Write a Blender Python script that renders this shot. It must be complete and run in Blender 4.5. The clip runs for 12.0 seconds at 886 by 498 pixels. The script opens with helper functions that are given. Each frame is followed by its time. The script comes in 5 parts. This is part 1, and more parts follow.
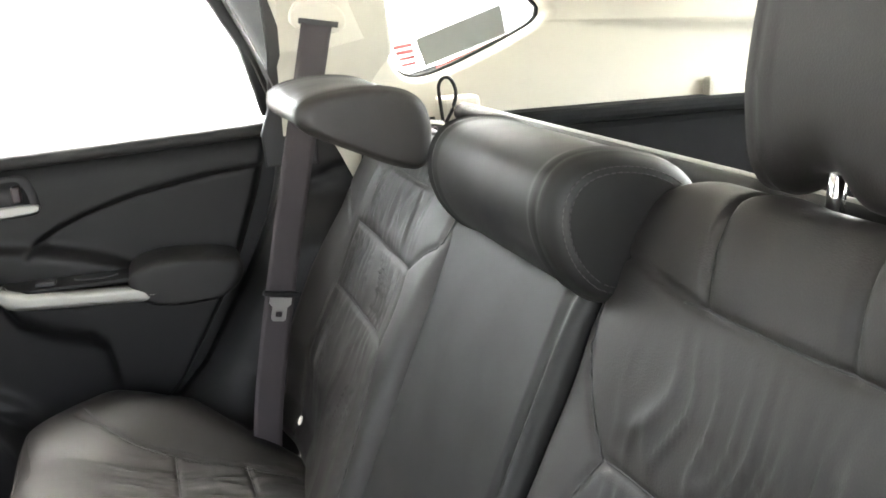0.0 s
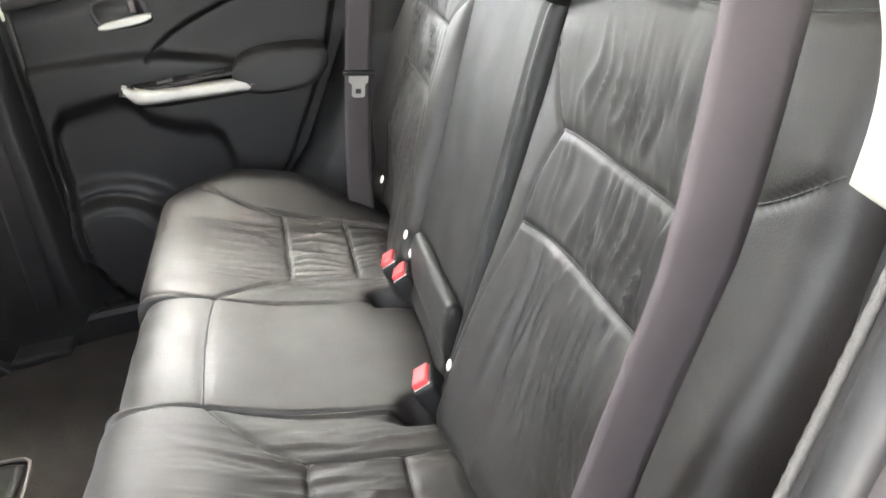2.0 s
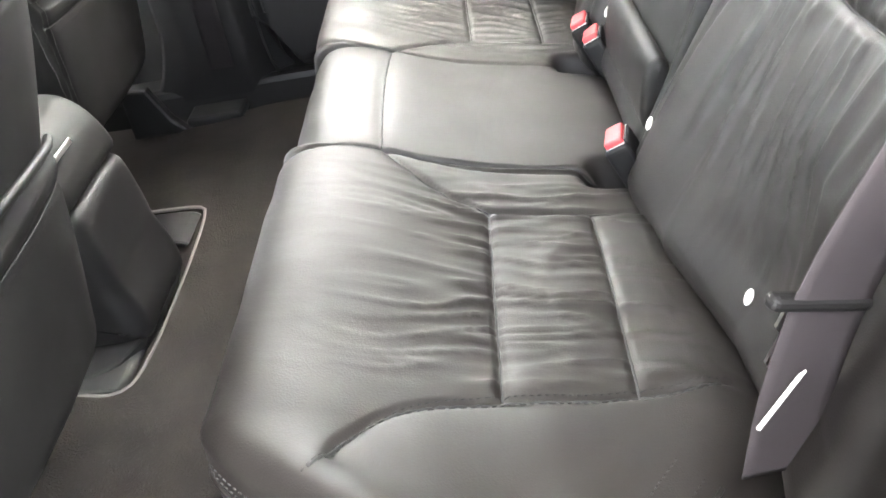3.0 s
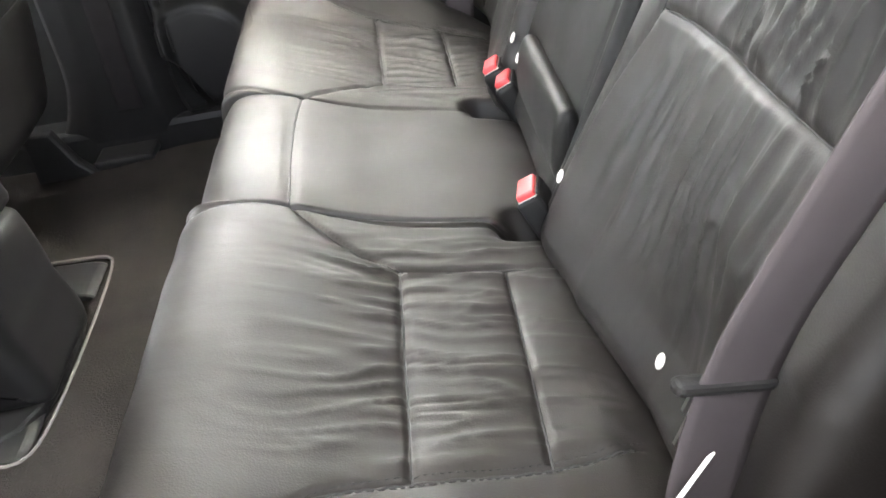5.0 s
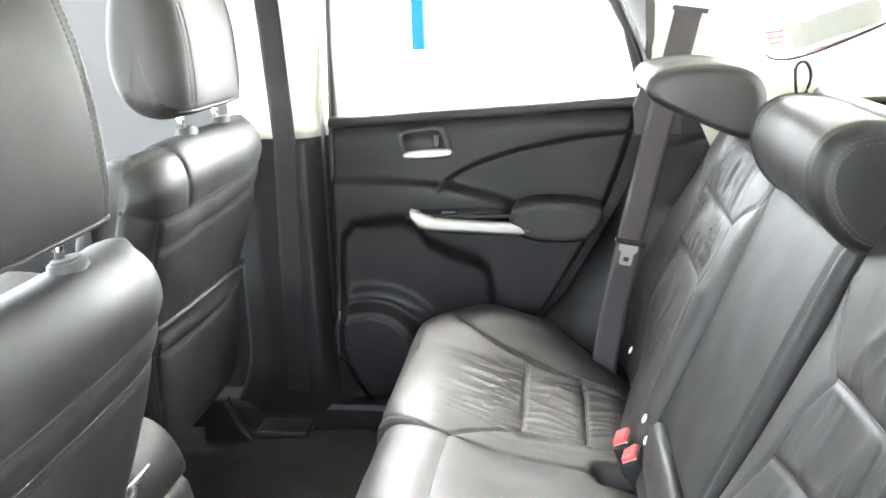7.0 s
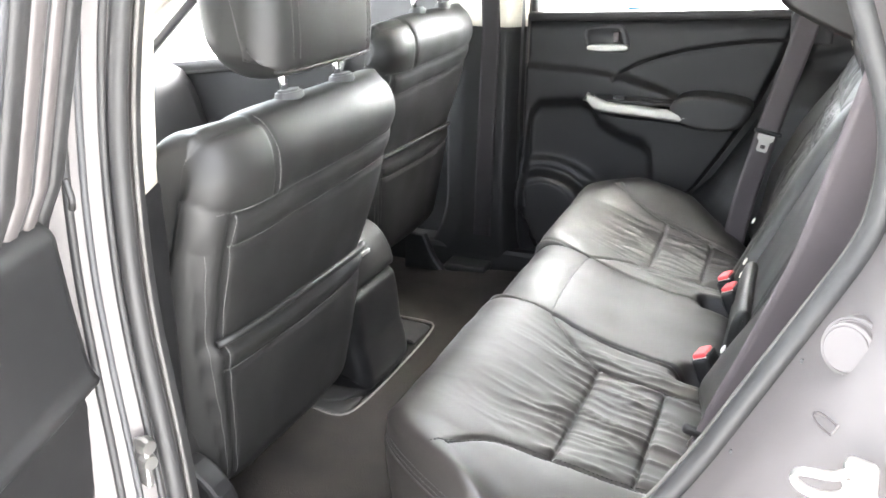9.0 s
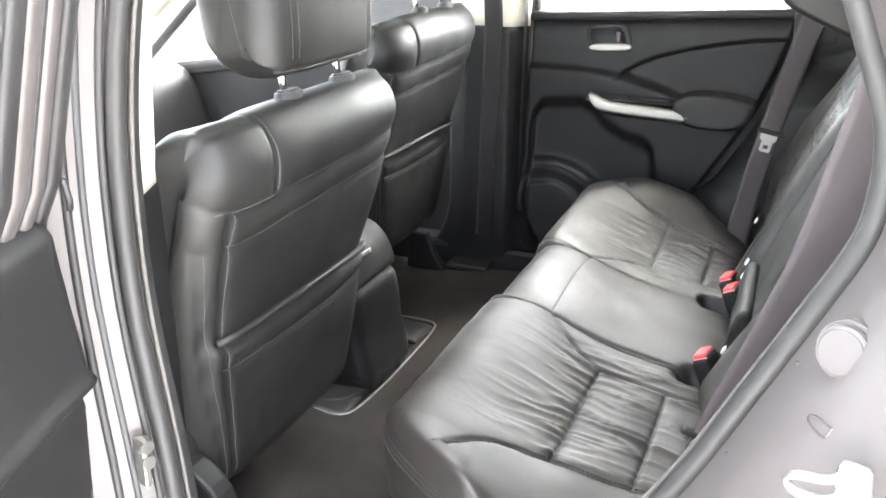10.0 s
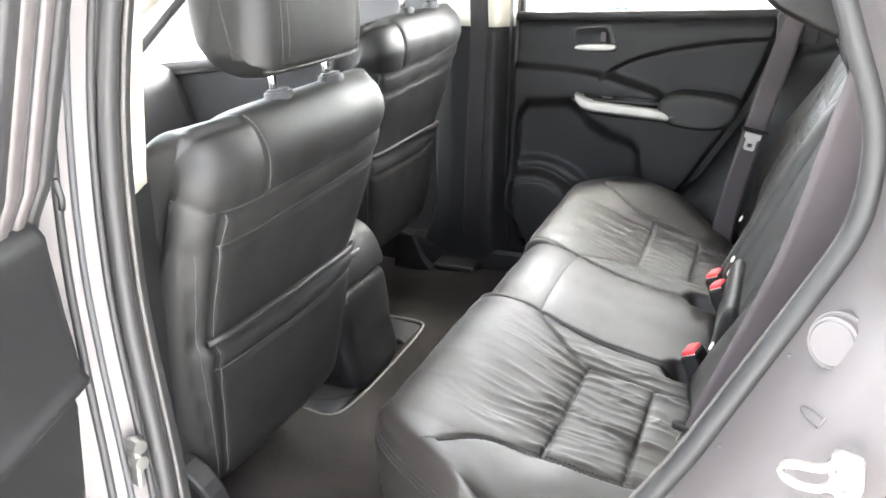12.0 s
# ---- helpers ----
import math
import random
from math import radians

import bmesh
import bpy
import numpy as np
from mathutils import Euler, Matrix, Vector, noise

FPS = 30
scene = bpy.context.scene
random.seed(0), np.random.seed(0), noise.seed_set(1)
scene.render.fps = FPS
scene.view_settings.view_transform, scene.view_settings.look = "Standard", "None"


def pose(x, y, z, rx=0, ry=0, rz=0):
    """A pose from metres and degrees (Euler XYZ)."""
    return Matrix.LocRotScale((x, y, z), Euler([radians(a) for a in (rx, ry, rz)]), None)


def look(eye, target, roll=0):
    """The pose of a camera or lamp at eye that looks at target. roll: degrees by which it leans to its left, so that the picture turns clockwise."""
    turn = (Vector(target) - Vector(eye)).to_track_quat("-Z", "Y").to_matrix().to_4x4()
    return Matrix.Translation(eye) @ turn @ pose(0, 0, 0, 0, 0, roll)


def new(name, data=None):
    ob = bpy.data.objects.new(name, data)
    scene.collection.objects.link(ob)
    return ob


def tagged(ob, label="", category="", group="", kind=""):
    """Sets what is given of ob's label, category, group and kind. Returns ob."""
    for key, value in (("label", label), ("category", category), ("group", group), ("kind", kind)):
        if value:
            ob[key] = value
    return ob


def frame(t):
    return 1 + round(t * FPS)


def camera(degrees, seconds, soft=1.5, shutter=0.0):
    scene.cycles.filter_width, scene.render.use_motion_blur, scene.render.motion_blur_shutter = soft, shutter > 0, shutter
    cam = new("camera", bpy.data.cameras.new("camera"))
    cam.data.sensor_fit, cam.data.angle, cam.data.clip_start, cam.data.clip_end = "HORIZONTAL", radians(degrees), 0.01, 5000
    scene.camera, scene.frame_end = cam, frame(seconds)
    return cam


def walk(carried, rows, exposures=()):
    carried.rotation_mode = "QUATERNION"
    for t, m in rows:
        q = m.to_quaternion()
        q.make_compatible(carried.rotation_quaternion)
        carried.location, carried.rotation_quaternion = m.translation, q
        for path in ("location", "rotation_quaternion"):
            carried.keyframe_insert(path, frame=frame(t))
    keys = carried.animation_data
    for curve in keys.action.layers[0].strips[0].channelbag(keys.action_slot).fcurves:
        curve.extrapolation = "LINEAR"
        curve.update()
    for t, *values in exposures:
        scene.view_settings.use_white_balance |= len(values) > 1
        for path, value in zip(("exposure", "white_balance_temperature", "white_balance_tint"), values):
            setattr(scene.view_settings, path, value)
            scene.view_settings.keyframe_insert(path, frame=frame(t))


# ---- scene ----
from mathutils.bvhtree import BVHTree

cam = camera(52.4, 12.0, soft=1.7)
PATH = [
    (0, (0.216, -0.786, 1.366), (0.814, 1.05, 0.844), -2.6),
    (0.5, (0.236, -0.864, 1.376), (0.969, 0.921, 0.85), -2.6),
    (1, (0.261, -0.97, 1.378), (0.953, 0.831, 0.853), -3.0),
    (1.5, (0.287, -1.022, 1.353), (0.728, 0.795, 0.642), -7.6),
    (2, (0.288, -1.024, 1.286), (0.507, 0.792, 0.477), -10.0),
    (2.5, (0.268, -1.002, 1.238), (0.27, 0.753, 0.279), -10.4),
    (3, (0.23, -0.988, 1.192), (0.062, 0.678, 0.098), -11.5),
    (3.2, (0.212, -0.986, 1.172), (-0.008, 0.639, 0.026), -11.7),
    (4.8, (0.246, -0.946, 1.188), (0.153, 0.691, 0.043), -12.0),
    (5, (0.254, -0.949, 1.207), (0.243, 0.733, 0.126), -10.0),
    (5.5, (0.271, -0.96, 1.259), (0.408, 0.814, 0.346), -7.4),
    (6, (0.287, -0.972, 1.319), (0.48, 0.864, 0.549), -6.8),
    (6.5, (0.297, -1.001, 1.371), (0.414, 0.902, 0.764), -4.4),
    (7, (0.268, -1.038, 1.371), (0.002, 0.874, 0.848), -2.1),
    (7.5, (0.284, -1.164, 1.329), (-0.207, 0.682, 0.737), -1.3),
    (7.7, (0.311, -1.238, 1.327), (-0.185, 0.597, 0.706), -0.1),
    (9.3, (0.424, -1.454, 1.364), (-0.264, 0.295, 0.681), 0.3),
    (9.5, (0.425, -1.452, 1.362), (-0.262, 0.297, 0.677), 0.3),
    (10, (0.425, -1.446, 1.362), (-0.261, 0.304, 0.681), 0.4),
    (10.5, (0.423, -1.449, 1.362), (-0.243, 0.308, 0.677), 0.6),
    (11, (0.425, -1.451, 1.361), (-0.232, 0.31, 0.68), 0.5),
    (11.5, (0.422, -1.454, 1.36), (-0.228, 0.312, 0.681), 0.6),
    (12, (0.419, -1.455, 1.36), (-0.234, 0.31, 0.682), 0.4),
]
EXPOSURES = [(0.0, 4.53, 6700, 9), (0.5, 5.03, 6700, 9), (1.5, 5.05, 6800, 9), (2.0, 5.2, 6800, 10), (3.0, 5.6, 6750, 10), (5.0, 5.25, 6800, 10), (6.5, 5.35, 6650, 9), (7.0, 5.55, 6450, 8), (7.7, 5.79, 6350, 8), (9.3, 5.2, 6500, 10), (12.0, 5.18, 6500, 10)]
walk(cam, [(t, look(eye, target, roll)) for t, eye, target, roll in PATH], EXPOSURES)

# ---- world and light: a bright overcast yard ----
world = bpy.data.worlds.new("sky")
scene.world = world
world.use_nodes = True
wn = world.node_tree
sky = wn.nodes.new("ShaderNodeTexSky")
sky.sky_type, sky.sun_disc = "NISHITA", False
sky.sun_elevation, sky.sun_rotation = radians(58), radians(24)
sky.air_density, sky.dust_density = 1.0, 4.0
pale = wn.nodes.new("ShaderNodeHueSaturation")
pale.inputs["Saturation"].default_value = 0.35
wn.links.new(sky.outputs[0], pale.inputs["Color"])
wn.links.new(pale.outputs[0], wn.nodes["Background"].inputs[0])
wn.nodes["Background"].inputs[1].default_value = 0.15
sun_data = bpy.data.lights.new("sun", "SUN")
sun_data.energy, sun_data.angle, sun_data.color = 1.2, radians(130), (1.0, 0.97, 0.92)
sun = new("sun", sun_data)
sun.matrix_world = look((1.2, 1.7, 5.2), (0, 0, 0.5))


# ---- materials ----
def material(name, color, rough=0.5, metal=0.0, grain=0.0, scale=400.0, vary=0.15, blotch=9.0, spec=0.5, coat=0.0, cells=False, stretch=None):
    """A surface with colour variation at two scales, roughness variation and fine relief."""
    m = bpy.data.materials.new(name)
    m.use_nodes = True
    nt = m.node_tree
    b = nt.nodes["Principled BSDF"]
    tc = nt.nodes.new("ShaderNodeTexCoord")
    src = tc.outputs["Object"]
    if stretch:
        mp = nt.nodes.new("ShaderNodeMapping")
        mp.inputs["Scale"].default_value = stretch
        nt.links.new(src, mp.inputs[0])
        src = mp.outputs[0]
    big = nt.nodes.new("ShaderNodeTexNoise")
    big.inputs["Scale"].default_value, big.inputs["Detail"].default_value = blotch, 5
    nt.links.new(src, big.inputs["Vector"])
    fine = nt.nodes.new("ShaderNodeTexVoronoi" if cells else "ShaderNodeTexNoise")
    fine.inputs["Scale"].default_value = scale
    nt.links.new(src, fine.inputs["Vector"])
    fine_out = fine.outputs["Distance"] if cells else fine.outputs[0]
    ramp = nt.nodes.new("ShaderNodeMapRange")
    ramp.inputs["From Min"].default_value, ramp.inputs["From Max"].default_value = 0.3, 0.7
    ramp.inputs["To Min"].default_value, ramp.inputs["To Max"].default_value = 1 - vary, 1 + vary
    nt.links.new(big.outputs[0], ramp.inputs[0])
    mul = nt.nodes.new("ShaderNodeVectorMath")
    mul.operation = "SCALE"
    mul.inputs[0].default_value = color
    nt.links.new(ramp.outputs[0], mul.inputs["Scale"])
    nt.links.new(mul.outputs[0], b.inputs["Base Color"])
    rr = nt.nodes.new("ShaderNodeMapRange")
    rr.inputs["From Min"].default_value, rr.inputs["From Max"].default_value = 0.25, 0.75
    rr.inputs["To Min"].default_value, rr.inputs["To Max"].default_value = max(0.02, rough - 0.08), min(1, rough + 0.08)
    nt.links.new(big.outputs[0], rr.inputs[0])
    nt.links.new(rr.outputs[0], b.inputs["Roughness"])
    b.inputs["Metallic"].default_value = metal
    b.inputs["Specular IOR Level"].default_value = spec
    b.inputs["Coat Weight"].default_value = coat
    b.inputs["Coat Roughness"].default_value = 0.08 if metal else 0.30
    if grain:
        bump = nt.nodes.new("ShaderNodeBump")
        bump.inputs["Strength"].default_value, bump.inputs["Distance"].default_value = 1.0, grain
        nt.links.new(fine_out, bump.inputs["Height"])
        nt.links.new(bump.outputs[0], b.inputs["Normal"])
    return m


LEATHER = material("black_leather", (0.0092, 0.0075, 0.0066), 0.52, grain=0.00010, scale=650, cells=True, vary=0.16, spec=0.46)
LEATHER_SMOOTH = material("smooth_black_leather", (0.0072, 0.0069, 0.0066), 0.54, grain=0.00005, scale=800, cells=True, vary=0.10, spec=0.34)
PLASTIC = material("dark_door_plastic", (0.0068, 0.0066, 0.0069), 0.52, grain=0.00005, scale=900, cells=True, vary=0.10, spec=0.24)
PLASTIC_SOFT = material("soft_touch_plastic", (0.011, 0.0105, 0.0105), 0.55, grain=0.00006, scale=700, cells=True, vary=0.10, spec=0.30)
RUBBER = material("black_rubber", (0.018, 0.018, 0.019), 0.65, grain=0.0002, scale=300, vary=0.2)
SEAL = material("grey_rubber_seal", (0.013, 0.0125, 0.0125), 0.55, grain=0.0001, scale=300, vary=0.12, spec=0.35)
WELT = material("grey_fabric_welt", (0.060, 0.057, 0.053), 0.9, grain=0.0006, scale=500, vary=0.2, spec=0.2)
CARPET = material("dark_carpet", (0.016, 0.0138, 0.0124), 0.95, grain=0.0015, scale=420, vary=0.35, blotch=14, spec=0.12)
MAT_TRIM = material("grey_mat_binding", (0.085, 0.080, 0.074), 0.8, grain=0.0006, scale=500)
BELT_BLACK = material("black_belt_webbing", (0.016, 0.014, 0.015), 0.7, grain=0.00012, scale=900, vary=0.06, stretch=(1, 1, 3), spec=0.3)
WEBBING = material("seat_belt_webbing", (0.044, 0.037, 0.039), 0.66, grain=0.00012, scale=900, vary=0.06, stretch=(1, 1, 3), spec=0.3)
# unseen ceiling cloth, made paler than CREAM to bounce light onto the seats
HEADLINER = material("pale_headliner_fabric", (0.72, 0.70, 0.64), 0.9, grain=0.0004, scale=600, vary=0.04, spec=0.2)
CREAM = material("cream_trim", (0.47, 0.445, 0.375), 0.6, grain=0.0002, scale=700, vary=0.04)
SILVER = material("silver_trim", (0.27, 0.265, 0.25), 0.45, metal=0.6, vary=0.05)
CHROME = material("chrome", (0.75, 0.75, 0.74), 0.12, metal=1.0, vary=0.03)
STEEL = material("bare_steel", (0.42, 0.41, 0.39), 0.35, metal=1.0, vary=0.08)
RED = material("red_button", (0.50, 0.04, 0.045), 0.4, vary=0.06)
PRINT = material("faded_red_print", (0.42, 0.10, 0.10), 0.6, vary=0.1)
IVORY = material("ivory_plastic", (0.75, 0.72, 0.66), 0.5, vary=0.05)
STITCH = material("grey_thread", (0.060, 0.059, 0.057), 0.8, vary=0.1, grain=0.0004, scale=600)
CHARCOAL = material("charcoal_thread", (0.030, 0.029, 0.028), 0.8, vary=0.1)
DARK_STITCH = material("dark_thread", (0.012, 0.012, 0.012), 0.8, vary=0.1)
PAINT = material("grey_metallic_paint", (0.048, 0.043, 0.042), 0.45, metal=0.1, vary=0.05, coat=0.05, spec=0.35, grain=0.00003, scale=1500)
CONCRETE = material("pale_concrete", (0.66, 0.65, 0.62), 0.9, grain=0.002, scale=60, vary=0.12, blotch=1.2)
# post blue made far too dark for paint, to stand in for deep shade
SHADED_BLUE = material("shaded_blue_post", (0.003, 0.024, 0.044), 0.8, vary=0.08, spec=0.03)
WALL = material("grey_wall", (0.42, 0.40, 0.38), 0.85, grain=0.001, scale=40, vary=0.12, blotch=2)
STICKER = material("grey_sticker", (0.20, 0.21, 0.20), 0.7, vary=0.03)
CARGO = material("black_cargo_trim", (0.006, 0.006, 0.0065), 0.8, grain=0.0003, scale=500, spec=0.15)

GLASS = bpy.data.materials.new("window_glass")
GLASS.use_nodes = True
gb = GLASS.node_tree.nodes["Principled BSDF"]
gb.inputs["Base Color"].default_value = (0.93, 0.96, 0.94, 1)
gb.inputs["Roughness"].default_value, gb.inputs["IOR"].default_value = 0.0, 1.05
gb.inputs["Transmission Weight"].default_value = 1.0


# ---- building helpers ----
def link_mesh(name, verts, faces, mat, parent=None, label="", smooth=True):
    me = bpy.data.meshes.new(name)
    me.from_pydata([tuple(v) for v in verts], [], faces)
    me.materials.append(mat)
    if smooth:
        me.shade_smooth()
    ob = new(name, me)
    ob.parent = parent
    return tagged(ob, label=label)


def part(name, bm, mat, parent=None, label="", smooth=False):
    bmesh.ops.recalc_face_normals(bm, faces=bm.faces)
    me = bpy.data.meshes.new(name)
    bm.to_mesh(me)
    bm.free()
    me.materials.append(mat)
    if smooth:
        me.shade_smooth()
    ob = new(name, me)
    ob.parent = parent
    return tagged(ob, label=label)


def thing(name, label, category, group=""):
    return tagged(new(name), label, category, group)


def block(x0, x1, y0, y1, z0, z1, bevel=0.004, seg=2):
    bm = bmesh.new()
    bmesh.ops.create_cube(bm, size=1, matrix=Matrix.Translation(((x0 + x1) / 2, (y0 + y1) / 2, (z0 + z1) / 2)) @ Matrix.Diagonal((abs(x1 - x0), abs(y1 - y0), abs(z1 - z0), 1)))
    if bevel:
        bmesh.ops.bevel(bm, geom=bm.edges[:], offset=bevel, segments=seg, profile=0.5, affect="EDGES")
    return bm


def chaikin(pts, closed=True, rounds=3):
    p = np.array(pts, float)
    for _ in range(rounds):
        q = np.roll(p, -1, 0) if closed else p[1:]
        a = p if closed else p[:-1]
        mid = np.stack([0.75 * a + 0.25 * q, 0.25 * a + 0.75 * q], 1).reshape(-1, p.shape[1])
        p = mid if closed else np.vstack([p[:1], mid, p[-1:]])
    return p


def resample(pts, step, closed=True):
    p = np.vstack([pts, pts[:1]]) if closed else np.array(pts)
    d = np.r_[0, np.cumsum(np.linalg.norm(np.diff(p, axis=0), axis=1))]
    n = max(8, int(d[-1] / step))
    t = np.linspace(0, d[-1], n + (0 if closed else 1), endpoint=not closed)
    return np.stack([np.interp(t, d, p[:, k]) for k in range(p.shape[1])], 1)


def vnoise(x, y, seed=0):
    """Smooth noise on the plane, about -1 to 1."""
    xi, yi = np.floor(x), np.floor(y)
    fx, fy = x - xi, y - yi
    fx, fy = fx * fx * (3 - 2 * fx), fy * fy * (3 - 2 * fy)

    def h(a, b):
        v = np.sin(a * 127.1 + b * 311.7 + seed * 74.7) * 43758.5453
        return 2 * (v - np.floor(v)) - 1
    return (h(xi, yi) * (1 - fx) + h(xi + 1, yi) * fx) * (1 - fy) + (h(xi, yi + 1) * (1 - fx) + h(xi + 1, yi + 1) * fx) * fy


def seam_distance(a, b, seams):
    """Distance of the points (a, b) from the nearest of the seam lines."""
    best = np.full(a.shape, 9.0)
    for line in seams:
        p = chaikin(line, False, 2)
        for (ax, ay), (bx, by) in zip(p[:-1], p[1:]):
            dx, dy = bx - ax, by - ay
            t = np.clip(((a - ax) * dx + (b - ay) * dy) / (dx * dx + dy * dy + 1e-12), 0, 1)
            best = np.minimum(best, np.hypot(a - ax - t * dx, b - ay - t * dy))
    return best


def pillow(name, section, y0, y1, mat, parent, relief=None, rim=0.03, step=0.006, label="", bow=None, thin=False, dome=0.0):
    """A padded body: a closed section in x and z, swept across y with rounded ends. relief(x, y, z, nx, nz) pushes the skin out."""
    sec = resample(chaikin(section), step)
    nxt, prv = np.roll(sec, -1, 0), np.roll(sec, 1, 0)
    tan = nxt - prv
    tan /= np.linalg.norm(tan, axis=1)[:, None]
    area = np.sum(sec[:, 0] * nxt[:, 1] - nxt[:, 0] * sec[:, 1])
    nor = np.stack([tan[:, 1], -tan[:, 0]], 1) * (1 if area > 0 else -1)
    w = y1 - y0
    k = 8
    r0, r1 = rim if isinstance(rim, tuple) else (rim, rim)
    arc = 1 - np.cos(np.linspace(0, math.pi / 2, k))
    mids = np.linspace(r0, w - r1, max(3, int((w - r0 - r1) / step)) + 1)[1:-1]
    e = np.r_[r0 * arc, mids, (w - r1 * arc)[::-1]]
    inset = np.where(e < r0, r0 - np.sqrt(np.maximum(0, r0 ** 2 - (r0 - e) ** 2)), 0)
    inset = np.where(w - e < r1, r1 - np.sqrt(np.maximum(0, r1 ** 2 - (r1 - (w - e)) ** 2)), inset)
    if thin:
        mid = sec.mean(0)
        arm = (sec - mid) / np.linalg.norm(sec - mid, axis=1).mean()
        X = sec[None, :, 0] - arm[None, :, 0] * inset[:, None]
        Z = sec[None, :, 1] - arm[None, :, 1] * inset[:, None]
    else:
        X = sec[None, :, 0] - nor[None, :, 0] * inset[:, None]
        Z = sec[None, :, 1] - nor[None, :, 1] * inset[:, None]
    Y = np.repeat((y0 + e)[:, None], len(sec), 1)
    NX, NZ = np.repeat(nor[None, :, 0], len(e), 0), np.repeat(nor[None, :, 1], len(e), 0)
    if relief:
        d = relief(X, Y, Z, NX, NZ)
        X, Z = X + NX * d, Z + NZ * d
    if bow:
        X, Z = bow(X, Y, Z)
    n, m = X.shape
    verts = np.stack([X, Y, Z], 2).reshape(-1, 3)
    faces = []
    for j in range(n - 1):
        for i in range(m):
            a, b = j * m + i, j * m + (i + 1) % m
            faces.append((a, b, b + m, a + m) if area < 0 else (a, a + m, b + m, b))
    # ends close in rings towards the middle, a little domed
    verts = list(map(tuple, verts))
    for first, sign, r in ((0, -1, r0), ((n - 1) * m, 1, r1)):
        edge = np.array(verts[first:first + m])
        hub, prev = edge.mean(0), first
        for k2 in (0.75, 0.5, 0.25):
            here = len(verts)
            ring = hub + (edge - hub) * k2
            ring[:, 1] += sign * dome * (1 - k2 * k2)
            verts += list(map(tuple, ring))
            for i in range(m):
                f = (prev + i, prev + (i + 1) % m, here + (i + 1) % m, here + i)
                faces.append(f if (area > 0) == (sign < 0) else f[::-1])
            prev = here
        verts.append((hub[0], hub[1] + sign * dome, hub[2]))
        for i in range(m):
            f = (prev + i, prev + (i + 1) % m, len(verts) - 1)
            faces.append(f if (area > 0) == (sign < 0) else f[::-1])
    return link_mesh(name, verts, faces, mat, parent, label)


def tube(name, pts, radius, mat, parent=None, sides=8, closed=False, label="", flat=None, ref_dir=None):
    """A round or flattened cord along a line of points. flat: (half width, half thickness, up vector)."""
    p = [Vector(q) for q in pts]
    n = len(p)
    verts, faces = [], []
    for k in range(n):
        a, b = p[k - 1] if (k or closed) else p[0], p[(k + 1) % n] if (k < n - 1 or closed) else p[-1]
        t = (b - a).normalized()
        ref = Vector(flat[2]) if flat else Vector(ref_dir) if ref_dir else (Vector((0, 0, 1)) if abs(t.z) < 0.9 else Vector((1, 0, 0)))
        u = (ref - t * ref.dot(t)).normalized()
        v = t.cross(u)
        ru, rv = (flat[0], flat[1]) if flat else (radius, radius)
        for s in range(sides):
            ang = 2 * math.pi * (s + 0.5) / sides
            c, sn = math.cos(ang), math.sin(ang)
            if flat:
                c = math.copysign(abs(c) ** 0.45, c)
                sn = math.copysign(abs(sn) ** 0.45, sn)
            verts.append(p[k] + u * ru * c + v * rv * sn)
    for k in range(n if closed else n - 1):
        for s in range(sides):
            a, b = k * sides + s, k * sides + (s + 1) % sides
            c, d = ((k + 1) % n) * sides + (s + 1) % sides, ((k + 1) % n) * sides + s
            faces.append((a, b, c, d))
    if not closed:
        faces += [tuple(range(sides))[::-1], tuple(range((n - 1) * sides, n * sides))]
    return link_mesh(name, verts, faces, mat, parent, label)


def slab(name, outline, y0, y1, mat, parent=None, label="", bevel=0.003, axis="y"):
    """A plate: an outline in x and z (axis y), y and z (axis x) or x and y (axis z), with a thickness and softened edges."""
    bm = bmesh.new()
    place = {"y": lambda a, b, c: (a, c, b), "x": lambda a, b, c: (c, a, b), "z": lambda a, b, c: (a, b, c)}[axis]
    lo = [bm.verts.new(place(a, b, y0)) for a, b in outline]
    hi = [bm.verts.new(place(a, b, y1)) for a, b in outline]
    bm.faces.new(lo)
    bm.faces.new(hi[::-1])
    n = len(lo)
    for i in range(n):
        bm.faces.new((lo[i], lo[(i + 1) % n], hi[(i + 1) % n], hi[i]))
    bmesh.ops.recalc_face_normals(bm, faces=bm.faces)
    if bevel:
        rim = [e for e in bm.edges if len(e.link_faces) == 2 and any(len(f.verts) == n and n > 4 for f in e.link_faces)] if n > 4 else bm.edges[:]
        bmesh.ops.bevel(bm, geom=rim, offset=bevel, segments=2, profile=0.5, affect="EDGES")
    return part(name, bm, mat, parent, label)


